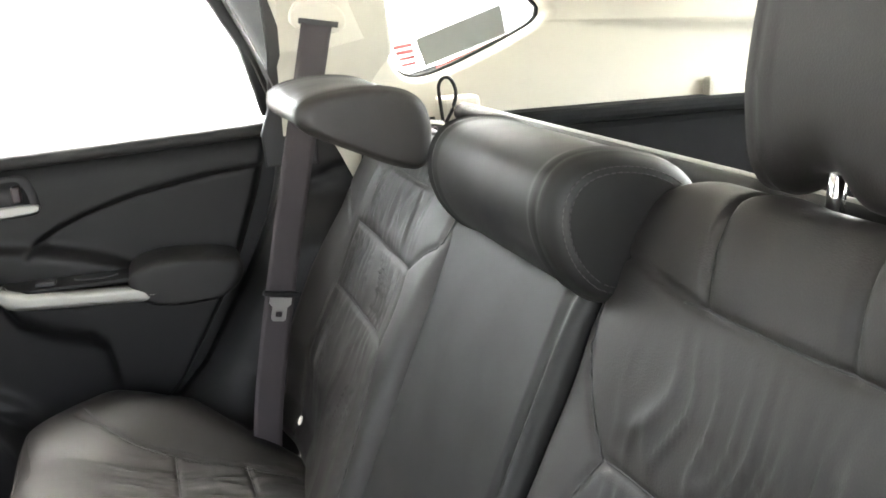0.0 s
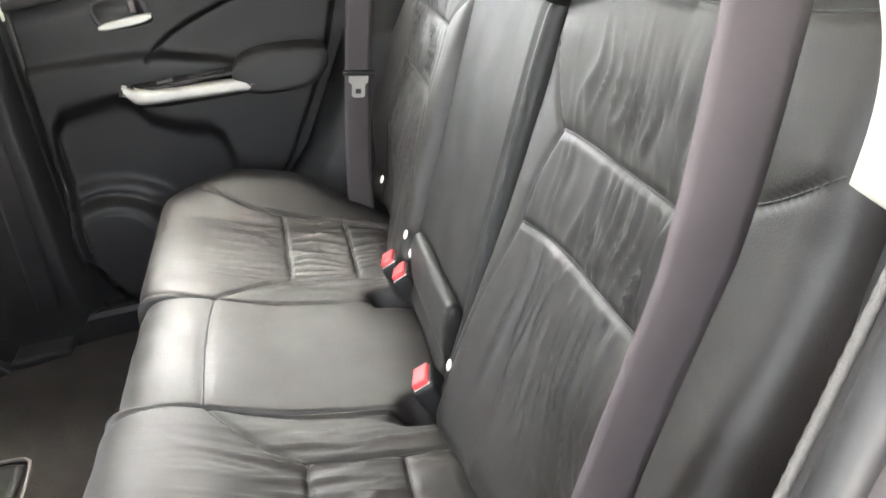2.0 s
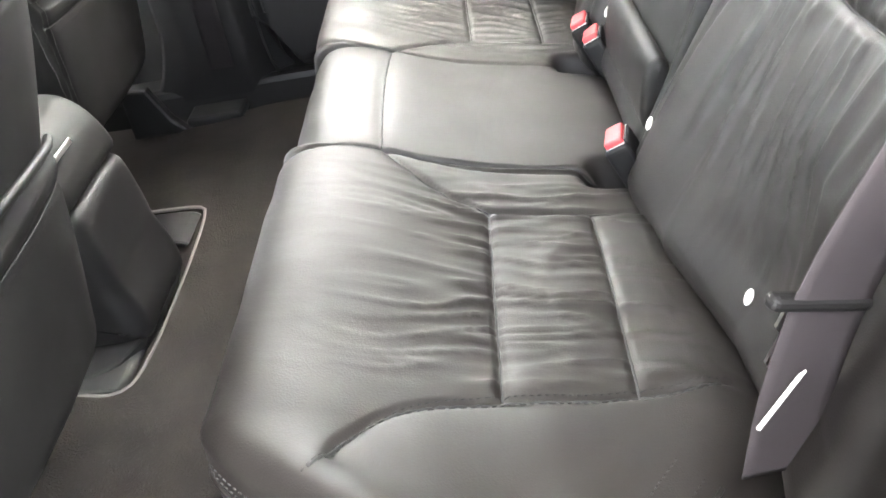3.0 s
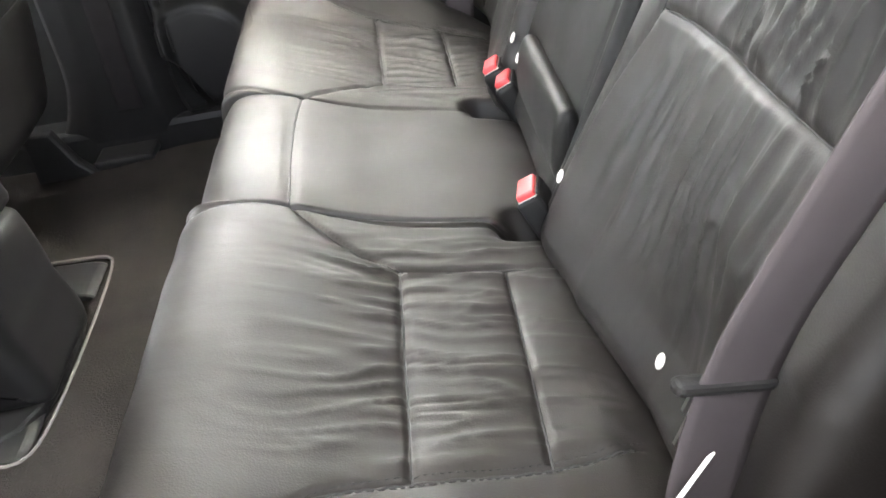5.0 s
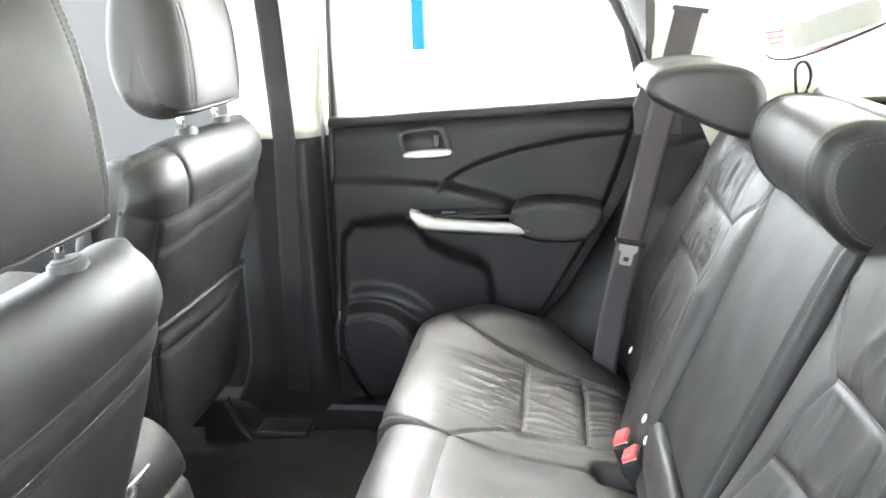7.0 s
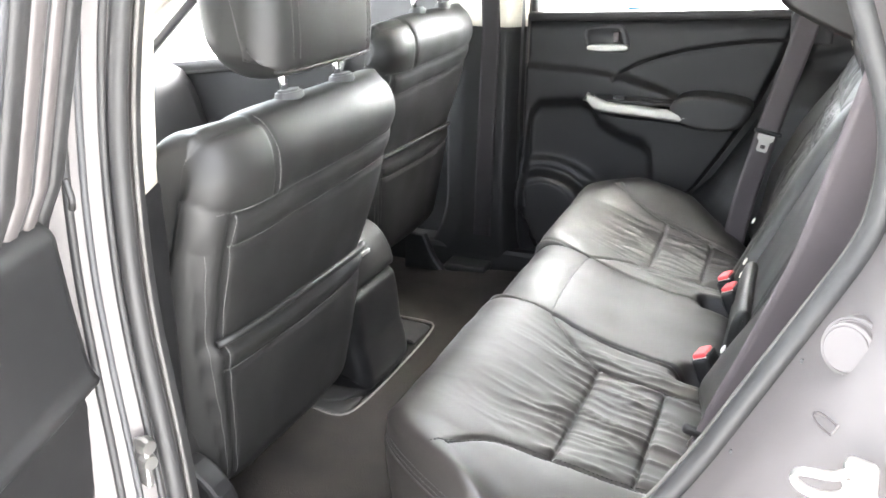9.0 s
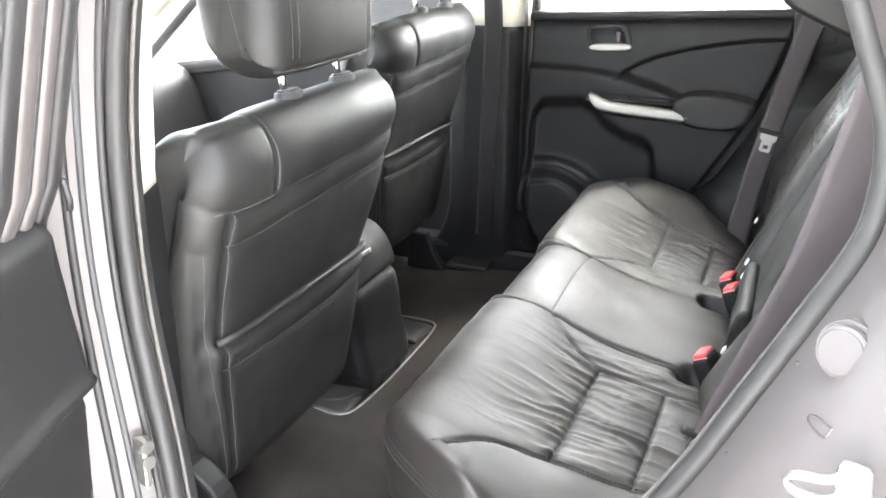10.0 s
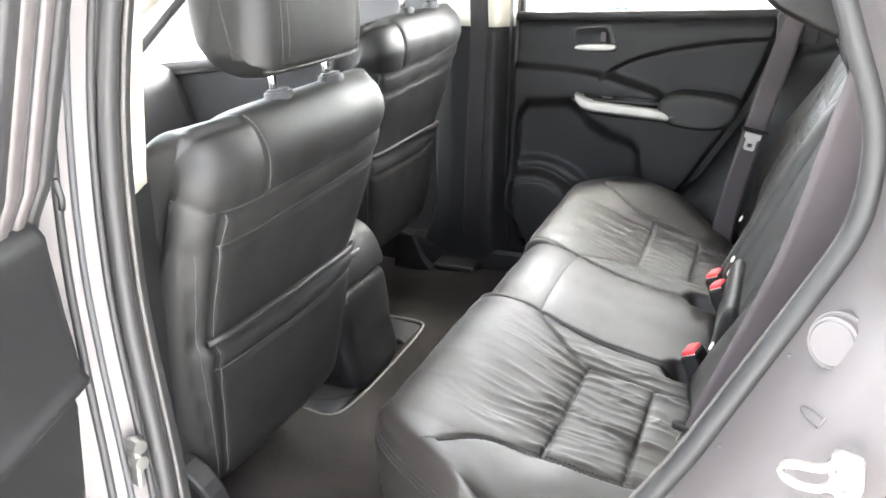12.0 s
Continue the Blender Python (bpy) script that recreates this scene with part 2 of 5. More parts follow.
def sheet(name, fn, nu, nv, mat, parent=None, label="", thick=0.0):
    """A skin from a function of u and v (arrays, 0 to 1) that gives x, y and z, with a thickness along its normal."""
    U, V = np.meshgrid(np.linspace(0, 1, nu), np.linspace(0, 1, nv), indexing="ij")
    P = np.stack(fn(U, V), 2)
    verts = P.reshape(-1, 3)
    faces = [(i * nv + j, i * nv + j + 1, (i + 1) * nv + j + 1, (i + 1) * nv + j) for i in range(nu - 1) for j in range(nv - 1)]
    if thick:
        du, dv = np.gradient(P, axis=0), np.gradient(P, axis=1)
        N = np.cross(du, dv)
        N /= np.linalg.norm(N, axis=2)[:, :, None] + 1e-12
        back = (P + N * thick).reshape(-1, 3)
        k = len(verts)
        verts = np.vstack([verts, back])
        faces += [tuple(k + a for a in f)[::-1] for f in faces]
        ring = [i * nv for i in range(nu)] + [(nu - 1) * nv + j for j in range(1, nv)] + [i * nv + nv - 1 for i in range(nu - 2, -1, -1)] + [j for j in range(nv - 2, 0, -1)]
        for a, b in zip(ring, ring[1:] + ring[:1]):
            faces.append((a, b, k + b, k + a))
    return link_mesh(name, verts, faces, mat, parent, label)


def drape(ob, line, along, step=0.004, lift=0.0006):
    """Lays a line of two coordinates on a body's skin, looking along -z ("z"), -x ("x", from behind) or +x ("f", from the front)."""
    me = ob.data
    tree = BVHTree.FromPolygons([v.co for v in me.vertices], [tuple(p.vertices) for p in me.polygons])
    out = []
    for a, b in resample(chaikin(line, False, 2), step, False):
        o, d = {"z": ((a, b, 2.0), (0, 0, -1)), "x": ((1.5, a, b), (-1, 0, 0)), "f": ((-1.5, a, b), (1, 0, 0)), "y": ((a, -2.0, b), (0, 1, 0))}[along]
        hit, nor, _, _ = tree.ray_cast(Vector(o), Vector(d))
        if hit:
            out.append(hit - Vector(d) * lift)
    return out


def dashes(name, pts, mat, parent, radius=0.0007, long=0.006, gap=0.0025, label=""):
    """A row of single stitches along a line of points."""
    verts, faces, run, start = [], [], 0.0, None
    path = []
    line = [Vector(p) for p in resample(np.array([tuple(p) for p in pts]), 0.002, False)] if len(pts) > 2 else []
    for p, q in zip(line[:-1], line[1:]):
        if (q - p).length > 0.012:
            start = None
            continue
        if start is None:
            start, run = p, 0.0
        run += (q - p).length
        if run >= long:
            path.append((start, q))
            start, run = q + (q - p).normalized() * gap, 0.0
    for p, q in path:
        t = (q - p).normalized()
        u = t.orthogonal().normalized()
        v = t.cross(u)
        base = len(verts)
        for c, r in ((p, 0.4), (p.lerp(q, 0.2), 1.0), (p.lerp(q, 0.8), 1.0), (q, 0.4)):
            for k in range(5):
                w = 2 * math.pi * k / 5
                verts.append(c + (u * math.cos(w) + v * math.sin(w)) * radius * r)
        for j in range(3):
            for k in range(5):
                faces.append((base + j * 5 + k, base + j * 5 + (k + 1) % 5, base + j * 5 + 5 + (k + 1) % 5, base + j * 5 + 5 + k))
    if faces:
        return link_mesh(name, verts, faces, mat, parent, label)


def stitches(name, ob, line, along, mat, parent, radius=0.0007, long=0.006, gap=0.0025, label="", lift=0.0006):
    """A row of single stitches that lie on a body's skin."""
    return dashes(name, drape(ob, line, along, 0.002, lift), mat, parent, radius, long, gap, label)


# ---- setting: ground, yard, body shell ----
def ground_and_yard():
    bm = bmesh.new()
    bmesh.ops.create_grid(bm, x_segments=60, y_segments=60, size=400)
    g = part("ground", bm, CONCRETE)
    tagged(g, "pale sunlit concrete yard reaching the horizon", "ground", kind="structure")
    wall = thing("boundary_wall", "low grey yard wall with a dark coping", "wall")
    wall["kind"] = "structure"
    part("panel", block(-40, 40, 26, 26.3, 0.0, 3.2, 0.02), WALL, wall)
    part("coping", block(-40, 40, 25.95, 26.35, 3.2, 3.35, 0.02), WALL, wall)
    # posts: shade is put into the dark blue, glare into the white below
    for x, w, low in ((-1.845, 0.095, 0.68), (-1.155, 0.062, 0.95)):
        p = thing("yard_post", "steel yard post, white for glare below and shade-darkened blue above", "post", "posts in the yard")
        part("lower_shaft", block(-w, w, -w, w, 0.0, low, 0.01), IVORY, p, "lower part, coloured white for the glare")
        part("upper_shaft", block(-w, w, -w, w, low + 0.002, 3.4, 0.01), SHADED_BLUE, p, "blue upper part, its colour darkened for shade")
        part("foot", block(-w - 0.06, w + 0.06, -w - 0.06, w + 0.06, 0.0, 0.05, 0.01), WALL, p)
        p.matrix_basis = pose(x, 8.0, 0)
    shed = thing("low_shed", "pale low shed with a flat roof across the yard", "shed")
    part("walls", block(-4.9, -3.0, 22.0, 23.5, 0.0, 1.55, 0.02), CONCRETE, shed)
    part("roof", block(-5.0, -2.9, 21.9, 23.6, 1.55, 1.65, 0.02), WALL, shed)


ground_and_yard()

FAR_OPENING = chaikin([(-0.205, 0.62), (-0.205, 1.0), (-0.20, 1.30), (-0.17, 1.50), (-0.02, 1.555), (0.20, 1.545), (0.335, 1.43), (0.395, 1.315), (0.430, 1.225),
                       (0.442, 1.15), (0.425, 1.06), (0.390, 0.975), (0.340, 0.875), (0.27, 0.765), (0.18, 0.66), (0.07, 0.57), (-0.06, 0.535), (-0.18, 0.535)], True, 2)
NEAR_OPENING = chaikin([(-0.150, 0.62), (-0.163, 0.75), (-0.168, 0.80), (-0.180, 0.88), (-0.190, 0.95), (-0.195, 1.02), (-0.194, 1.12), (-0.186, 1.20), (-0.166, 1.295), (-0.12, 1.45),
                        (-0.02, 1.57), (0.20, 1.575), (0.35, 1.485), (0.422, 1.39), (0.455, 1.316), (0.466, 1.288), (0.481, 1.252), (0.488, 1.222), (0.4885, 1.183), (0.483, 1.153),
                        (0.459, 1.102), (0.421, 1.023), (0.379, 0.935), (0.30, 0.81), (0.21, 0.70), (0.09, 0.60), (-0.03, 0.545), (-0.12, 0.545)], True, 2)


# front edge of the cream pillar cover beside the near door opening: heights and places along the car
STRIP_Z = [1.075, 1.11, 1.139, 1.168, 1.20, 1.234, 1.281, 1.319, 1.375, 1.45, 1.60]
STRIP_X = [0.515, 0.528, 0.538, 0.542, 0.538, 0.526, 0.503, 0.482, 0.452, 0.40, 0.30]
STRIP_Z, STRIP_X = chaikin(list(zip(STRIP_Z, STRIP_X)), False, 3).T


def ring_skin(name, inner, outer, mat, parent=None, label="", close=True):
    """A skin between two loops of the same number of points."""
    n = len(inner)
    verts = [tuple(p) for p in inner] + [tuple(p) for p in outer]
    faces = [(i, (i + 1) % n, n + (i + 1) % n, n + i) for i in range(n if close else n - 1)]
    return link_mesh(name, verts, faces, mat, parent, label)


def shell_side(side):
    """The body side round the rear door's opening: jamb, sealing strip, outer skin, sill."""
    ctr = np.array([0.12, 1.05])
    tag = "near" if side < 0 else "far"
    name = "wall_%s" % tag
    frame_ob = tagged(new(name), "grey metallic body side with the rear door opening", "car body", kind="structure")
    loop = NEAR_OPENING if side < 0 else FAR_OPENING
    out = []
    for grow in (0.0, 0.004, 0.010, 0.030):
        d = loop - ctr
        out.append(ctr + d * (1 + grow / np.linalg.norm(d, axis=1))[:, None])
    ys = [0.775, 0.795, 0.825, 0.905] if side < 0 else [0.725, 0.745, 0.775, 0.862]
    deepest = 0.05 if side < 0 else 0.0
    # the near side narrows towards its front hinge
    tuck = lambda p: 0.038 * min(1.0, max(0.0, (0.10 - p[0]) / 0.3)) + 0.62 * max(0.0, p[1] - 1.345) if side < 0 else 0.0
    hinge = lambda x: 0.080 * min(1.0, max(0.0, (-0.02 - x) / 0.2)) if side < 0 else 0.0
    rings = [[(p[0], side * (y - tuck(p) - hinge(p[0]) * (k == 3) - 0.3 * hinge(p[0]) * (k == 2)), p[1]) for p in o] for k, (o, y) in enumerate(zip(out, ys))]
    jamb = np.array(rings)
    n = len(loop)
    verts = jamb.reshape(-1, 3)
    faces = [(k * n + i, k * n + (i + 1) % n, (k + 1) * n + (i + 1) % n, (k + 1) * n + i) for k in range(3) for i in range(n)]
    # outer skin out to a rounded box
    box = []
    for p in out[3]:
        d = p - ctr
        sx = (0.50 if d[1] > 0.1 and d[0] > 0 else (0.39 if side < 0 and d[0] < 0 else 1.3)) / max(abs(d[0]), 1e-6)
        sz = (0.62 if d[1] > 0 else 0.80) / max(abs(d[1]), 1e-6)
        box.append(ctr + d * min(sx, sz))
    base = len(verts)
    verts = np.vstack([verts, [(p[0], side * (0.90 + deepest - 1.4 * hinge(p[0]) - (0.62 * max(0.0, p[1] - 1.345) if side < 0 else 0.0)), p[1]) for p in box]])
    faces += [(3 * n + i, 3 * n + (i + 1) % n, base + (i + 1) % n, base + i) for i in range(n)]
    link_mesh("jamb", verts, faces, PAINT if side < 0 else RUBBER, frame_ob, "metallic painted door jamb" if side < 0 else "black sealed door gap")
    # inner return that closes the thickness
    def deep(p):
        if side > 0 or p[0] < 0.2:
            return (p[0], side * ((0.755 if side < 0 else 0.69) - tuck(p)), p[1])
        k = min(1.0, max(0.0, (p[1] - 0.95) / 0.14))
        return (p[0] + k * (float(np.interp(p[1], STRIP_Z, STRIP_X)) + 0.004 - p[0]), side * (0.755 - 0.062 * k), p[1])
    ring_skin("inner_return", rings[0], [deep(p) for p in out[1]], RUBBER if side > 0 else SEAL, frame_ob)
    seal = [(p[0], side * (0.744 + deepest - tuck(p)), p[1]) for p in resample(loop, 0.012)]
    tube("rubber_seal", seal, 0.0100 if side < 0 else 0.0135, SEAL, frame_ob, sides=12, closed=True, ref_dir=(0, 1, 0), label="grey rubber sealing strip")
    welt = resample(ctr + (loop - ctr) * (1 - 0.007 / np.linalg.norm(loop - ctr, axis=1))[:, None], 0.0035)
    pts = [(p[0], side * (0.728 + deepest - tuck(p) + 0.0003 * (-1) ** i), p[1]) for i, p in enumerate(welt)]
    tube("ribbed_welt", pts[:len(pts) // 2 * 2], 0.0026, WELT, frame_ob, sides=6, closed=True, ref_dir=(0, 1, 0), label="ribbed grey fabric edging")
    if side < 0:
        layers = np.concatenate([jamb, verts[None, base:base + n]])
        hinge_side = sorted((i for i in range(n) if loop[i, 0] < -0.105 and 0.60 < loop[i, 1] < 1.48), key=lambda i: loop[i, 1])
        # rubber blacks on most ridges put the pillar's shaded bands into colour
        for f, r, m in ((1.5, 0.0022, RUBBER), (2.05, 0.0040, SEAL), (2.75, 0.0036, RUBBER), (3.12, 0.0045, SEAL), (3.5, 0.0060, PAINT)):
            k, w = int(f), f - int(f)
            line = [tuple(layers[k][i] * (1 - w) + layers[k + 1][i] * w + np.array((0.74, -0.67, 0)) * 0.3 * r) for i in hinge_side]
            tube("jamb_ridge", line, r, m, frame_ob, sides=10, label="ridge along the hinge pillar, the dark ones coloured for shade")
    return frame_ob


near_side, far_side = shell_side(-1), shell_side(1)


def jamb_fittings():
    paint = [o for o in near_side.children if o.name.startswith("jamb") and not o.name.startswith("jamb_ridge")][0].data
    skin = BVHTree.FromPolygons([v.co for v in paint.vertices], [tuple(p.vertices) for p in paint.polygons])
    stop = thing("bump_stop", "round grey plastic bump stop on the door jamb", "bumper")
    at = Matrix.Translation((0.4755, -0.866, 1.105)) @ look((0, 0, 0), (0.46, 0.86, -0.22))
    for nm, r1, r2, z0, z1 in (("base", 0.0215, 0.0205, -0.024, 0.0), ("pad", 0.0185, 0.0165, 0.0, 0.0075)):
        bm = bmesh.new()
        bmesh.ops.create_cone(bm, cap_ends=True, segments=40, radius1=r1, radius2=r2, depth=z1 - z0, matrix=at @ Matrix.Translation((0, 0, (z0 + z1) / 2)))
        bmesh.ops.bevel(bm, geom=[e for e in bm.edges if max(len(f.verts) for f in e.link_faces) > 4], offset=0.0022, segments=3, affect="EDGES")
        part(nm, bm, PAINT, stop)
    mark = thing("jamb_clip_seat", "raised L-shaped clip seat pressed in the painted jamb", "body detail")
    corners = [(0.4554, -0.8739, 1.0557), (0.4700, -0.9165, 1.0650), (0.4722, -0.9165, 1.0729), (0.4580, -0.8750, 1.0635)]
    outline = []
    for p in resample(chaikin(corners, True, 2), 0.003):
        outline.append(tuple(skin.find_nearest(Vector(p))[0]))
    tube("ridge", outline, 0.0009, PAINT, mark, sides=6, closed=True)
    for p in ((0.4508, -0.8168, 1.068), (0.408, -0.817, 0.985)):
        pin = thing("seal_clip", "tiny dark clip head in the rubber door seal", "clip", "clips along the door seal")
        bm = bmesh.new()
        bmesh.ops.create_uvsphere(bm, u_segments=10, v_segments=6, radius=0.0019, matrix=Matrix.Translation(skin.find_nearest(Vector(p))[0]))
        part("head", bm, RUBBER, pin, smooth=True)
    striker = thing("door_striker", "white plated door striker loop on the jamb", "striker")
    part("plate", block(0.004, 0.030, -0.012, 0.004, -0.024, 0.020, 0.006, 3), STEEL, striker)
    for k in range(4):
        z = -0.019 + 0.0105 * k
        part("rib", block(0.006, 0.029, -0.0165, -0.010, z, z + 0.006, 0.0022, 2), STEEL, striker)
    tube("loop", [tuple(p) for p in chaikin([(0.012, 0.0, 0.010), (0.006, -0.020, 0.013), (-0.020, -0.026, 0.013), (-0.032, -0.024, 0.0), (-0.020, -0.026, -0.012), (0.006, -0.020, -0.012), (0.012, 0.0, -0.010)], False, 2)], 0, STEEL, striker, sides=10, flat=(0.0042, 0.0018, (0, 1, 0)))
    for dz in (0.013, -0.017):
        bm = bmesh.new()
        bmesh.ops.create_cone(bm, cap_ends=True, segments=6, radius1=0.0075, radius2=0.0065, depth=0.010, matrix=pose(0.021, -0.016, dz, 90))
        part("bolt", bm, STEEL, striker)
    striker.matrix_basis = pose(0.477, -0.918, 1.047, 20, 0, -22) @ Matrix.Scale(0.76, 4)


jamb_fittings()


def shell_rest():
    floor = sheet("floor", lambda u, v: (-1.5 + 3.1 * u, -0.72 + 1.44 * v, 0.497 + 0.004 * vnoise(u * 60, v * 30) * 0.5), 120, 60, CARPET, thick=-0.03)
    tagged(floor, "dark carpeted car floor with brown dust", "floor", kind="structure")
    roof = sheet("ceiling", lambda u, v: (-0.74 + 2.24 * u, -0.645 + 1.405 * v, 1.66 - 0.09 * (2 * v - 1) ** 4 - 0.10 * (2 * u - 1) ** 4), 40, 40, HEADLINER, thick=0.03)
    tagged(roof, "cream fabric headliner, paler than the trim to bounce light", "ceiling", kind="structure")
    skin = sheet("roof_panel", lambda u, v: (-0.80 + 2.35 * u, -0.70 + 1.50 * v, 1.71 - 0.10 * (2 * v - 1) ** 4 - 0.12 * (2 * u - 1) ** 4), 30, 30, PAINT, thick=0.012)
    tagged(skin, "grey metallic car roof", "car roof", kind="structure")
    # lower front, bulkhead and tailgate close the cabin
    for nm, ob in (("wall_front", block(-1.75, -1.62, -0.74, 0.74, 0.42, 0.88, 0.02)), ("wall_rear", block(1.60, 1.68, -0.72, 0.72, 0.42, 1.14, 0.02))):
        tagged(part(nm, ob, CARGO), "dark inner trim closing the car body", "car body", kind="structure")
    for side in (-1, 1):
        s = "left" if side < 0 else "right"
        tagged(part("sill_" + s, block(-1.4, 0.42, side * 0.68, side * 0.86, 0.38, 0.56 if side > 0 else 0.535, 0.015), PLASTIC), "dark plastic door sill trim", "sill", kind="structure")
        d = thing("front_door_" + s, "closed front door with dark inner trim", "car door")
        d["kind"] = "structure"
        slab("panel", [(-1.40, 0.50), (-0.30, 0.50), (-0.30, 1.06), (-0.8, 1.01), (-1.40, 0.93)], side * 0.755, side * 0.87, PLASTIC, d, bevel=0.01)
        tube("belt_trim", [(-1.40, side * 0.75, 0.94), (-0.8, side * 0.75, 1.02), (-0.33, side * 0.75, 1.07)], 0.02, PLASTIC_SOFT, d)
        tube("window_frame", [(-0.335, side * 0.80, 1.12), (-0.33, side * 0.78, 1.40), (-0.32, side * 0.75, 1.56), (-0.74, side * 0.72, 1.55), (-1.40, side * 0.78, 0.98)], 0.016, RUBBER, d)
        tube("pillar_trim", [(-1.60, side * 0.74, 0.93), (-0.76, side * 0.68, 1.56)], 0.04, CREAM, d)


shell_rest()


def b_pillar(side):
    p = thing("b_pillar_near" if side < 0 else "b_pillar_far", "pillar trim, cream above and dark plastic below", "pillar")
    p["kind"] = "structure"
    # plan section: a return beside the seal, then the face towards the cabin
    split, deep = (1.127, 0.668) if side > 0 else (1.085, 0.635)
    ys = [0.715, 0.70, deep + 0.012, deep, deep, deep + 0.015] if side > 0 else [0.722, 0.694, deep + 0.012, deep, deep, deep + 0.015]
    xs = [-0.200, -0.212, -0.232, -0.248, -0.35, -0.40] if side < 0 else [-0.200, -0.210, -0.225, -0.238, -0.345, -0.392]
    def lower(u, v):
        z = 0.52 + (split - 0.52) * v
        flare = 0.07 * np.clip((0.70 - z) / 0.18, 0, 1) ** 2
        x = np.interp(u, [0, 0.2, 0.42, 0.5, 0.85, 1], xs) + flare * (1 - 2 * u)
        y = np.interp(u, [0, 0.2, 0.42, 0.5, 0.85, 1], ys) + 0.2 * flare
        return x, side * y, z
    sheet("lower_trim", lower, 40, 40, PLASTIC, p, thick=0.02 * side)
    def upper(u, v):
        z = split + 0.001 + (1.59 - split) * v
        x = np.interp(u, [0, 0.2, 0.42, 0.5, 0.85, 1], xs) + 0.03 * v * (1 - u)
        y = np.interp(u, [0, 0.2, 0.42, 0.5, 0.85, 1], ys) + 0.006 - 0.055 * v ** 1.5
        return x, side * y, z
    sheet("upper_trim", upper, 40, 24, CREAM, p, thick=0.02 * side)
    if side > 0:
        tube("belt", [(-0.285, 0.615, 1.58), (-0.278, 0.640, 1.35), (-0.272, 0.656, 1.128), (-0.278, 0.656, 0.9), (-0.285, 0.656, 0.6)], 0, BELT_BLACK, p, sides=8, flat=(0.0235, 0.001, (1, 0, 0)), label="front seat belt hanging on the pillar")


b_pillar(-1)
b_pillar(1)


def quarter(side):
    """Cream trim behind the rear door, with its small window and the dark cargo trim under it."""
    q = thing("quarter_near" if side < 0 else "quarter_far", "cream rear quarter trim with a small window", "trim panel")
    q["kind"] = "structure"
    inward = 0.045 if side > 0 else 0.0
    win = chaikin([(0.592, 1.37), (0.602, 1.305), (0.622, 1.262), (0.658, 1.248), (0.715, 1.262), (0.770, 1.284), (0.838, 1.312), (0.884, 1.335), (0.890, 1.358), (0.860, 1.382), (0.75, 1.425), (0.64, 1.46), (0.594, 1.43)] if side > 0 else
                  [(0.632, 1.385), (0.640, 1.330), (0.668, 1.288), (0.715, 1.287), (0.80, 1.318), (0.905, 1.357), (0.945, 1.395), (0.915, 1.428), (0.78, 1.47), (0.66, 1.50), (0.635, 1.46)], True, 3)
    c = win.mean(0)
    n = len(win)
    ring = []
    for p in win:
        d = p - c
        sx = (0.80 if d[0] > 0 else (0.30 if side > 0 else 0.17)) / max(abs(d[0]), 1e-6)
        sz = (0.20 if d[1] > 0 else 0.165) / max(abs(d[1]), 1e-6)
        ring.append(c + d * min(sx, sz))
    depth = lambda p: 0.665 + 0.02 * math.sin((p[0] - 0.5) * 3)
    loops = [[(p[0], side * (0.735 - inward), p[1]) for p in win], [(p[0], side * (0.70 - inward), p[1]) for p in c + (win - c) * 1.015], [(p[0], side * (0.685 - inward), p[1]) for p in c + (win - c) * 1.10], [(p[0], side * (0.640 if p[1] < 1.3 else 0.60), p[1]) for p in ring]]
    verts = [v for l in loops for v in l]
    faces = [(k * n + i, k * n + (i + 1) % n, (k + 1) * n + (i + 1) % n, (k + 1) * n + i) for k in range(3) for i in range(n)]
    link_mesh("upper_trim", verts, faces, CREAM, q)
    tube("window_seal", [(p[0], side * (0.735 - inward), p[1]) for p in resample(win, 0.02)], 0.005, RUBBER, q, closed=True, ref_dir=(0, 1, 0))
    pane = slab("pane", [tuple(p) for p in resample(win, 0.03)], side * (0.742 - inward), side * (0.746 - inward), GLASS, q, bevel=0)
    pane.visible_shadow = False
    # lower cargo side, black
    part("lower_trim", block(0.62, 1.62, side * 0.60, side * 0.72, 0.5, 1.170, 0.02), CARGO, q)
    part("ledge", block(0.60, 1.58, side * 0.585, side * 0.66, 1.162, 1.189, 0.01), CARGO, q)
    part("grip", block(1.188, 1.272, side * 0.612, side * 0.638, 1.178, 1.222, 0.008), CREAM, q)
    # pillar cover between door window and quarter window, its front edge follows the door opening
    edge_z, edge_x = STRIP_Z, STRIP_X
    far_z, far_x = [1.075, 1.14, 1.21, 1.24, 1.30, 1.36, 1.45, 1.60], [0.55, 0.52, 0.482, 0.470, 0.449, 0.431, 0.403, 0.32]
    def cover(u, v):
        z0 = 1.075 if side > 0 else 1.108
        z = z0 + (1.60 - z0) * v
        wide = np.interp(z, [1.075, 1.10, 1.15, 1.21, 1.33, 1.42, 1.60], [0.002, 0.004, 0.005, 0.006, 0.010, 0.10, 0.30]) if side < 0 else np.interp(z, [1.075, 1.15, 1.23, 1.30, 1.60], [0.002, 0.03, 0.10, 0.16, 0.22])
        x = (np.interp(z, edge_z, edge_x) if side < 0 else np.interp(z, far_z, far_x)) + wide * u
        y = 0.682 - 0.052 * np.clip(u * wide / 0.028, 0, 1) ** 0.8 + 0.015 * u - 0.03 * v ** 2 if side > 0 else 0.692 - 0.036 * u ** 0.8 - 0.02 * v ** 2
        return x, side * y, z
    sheet("pillar_cover", cover, 30, 60, CREAM, q, thick=-0.010 * side)
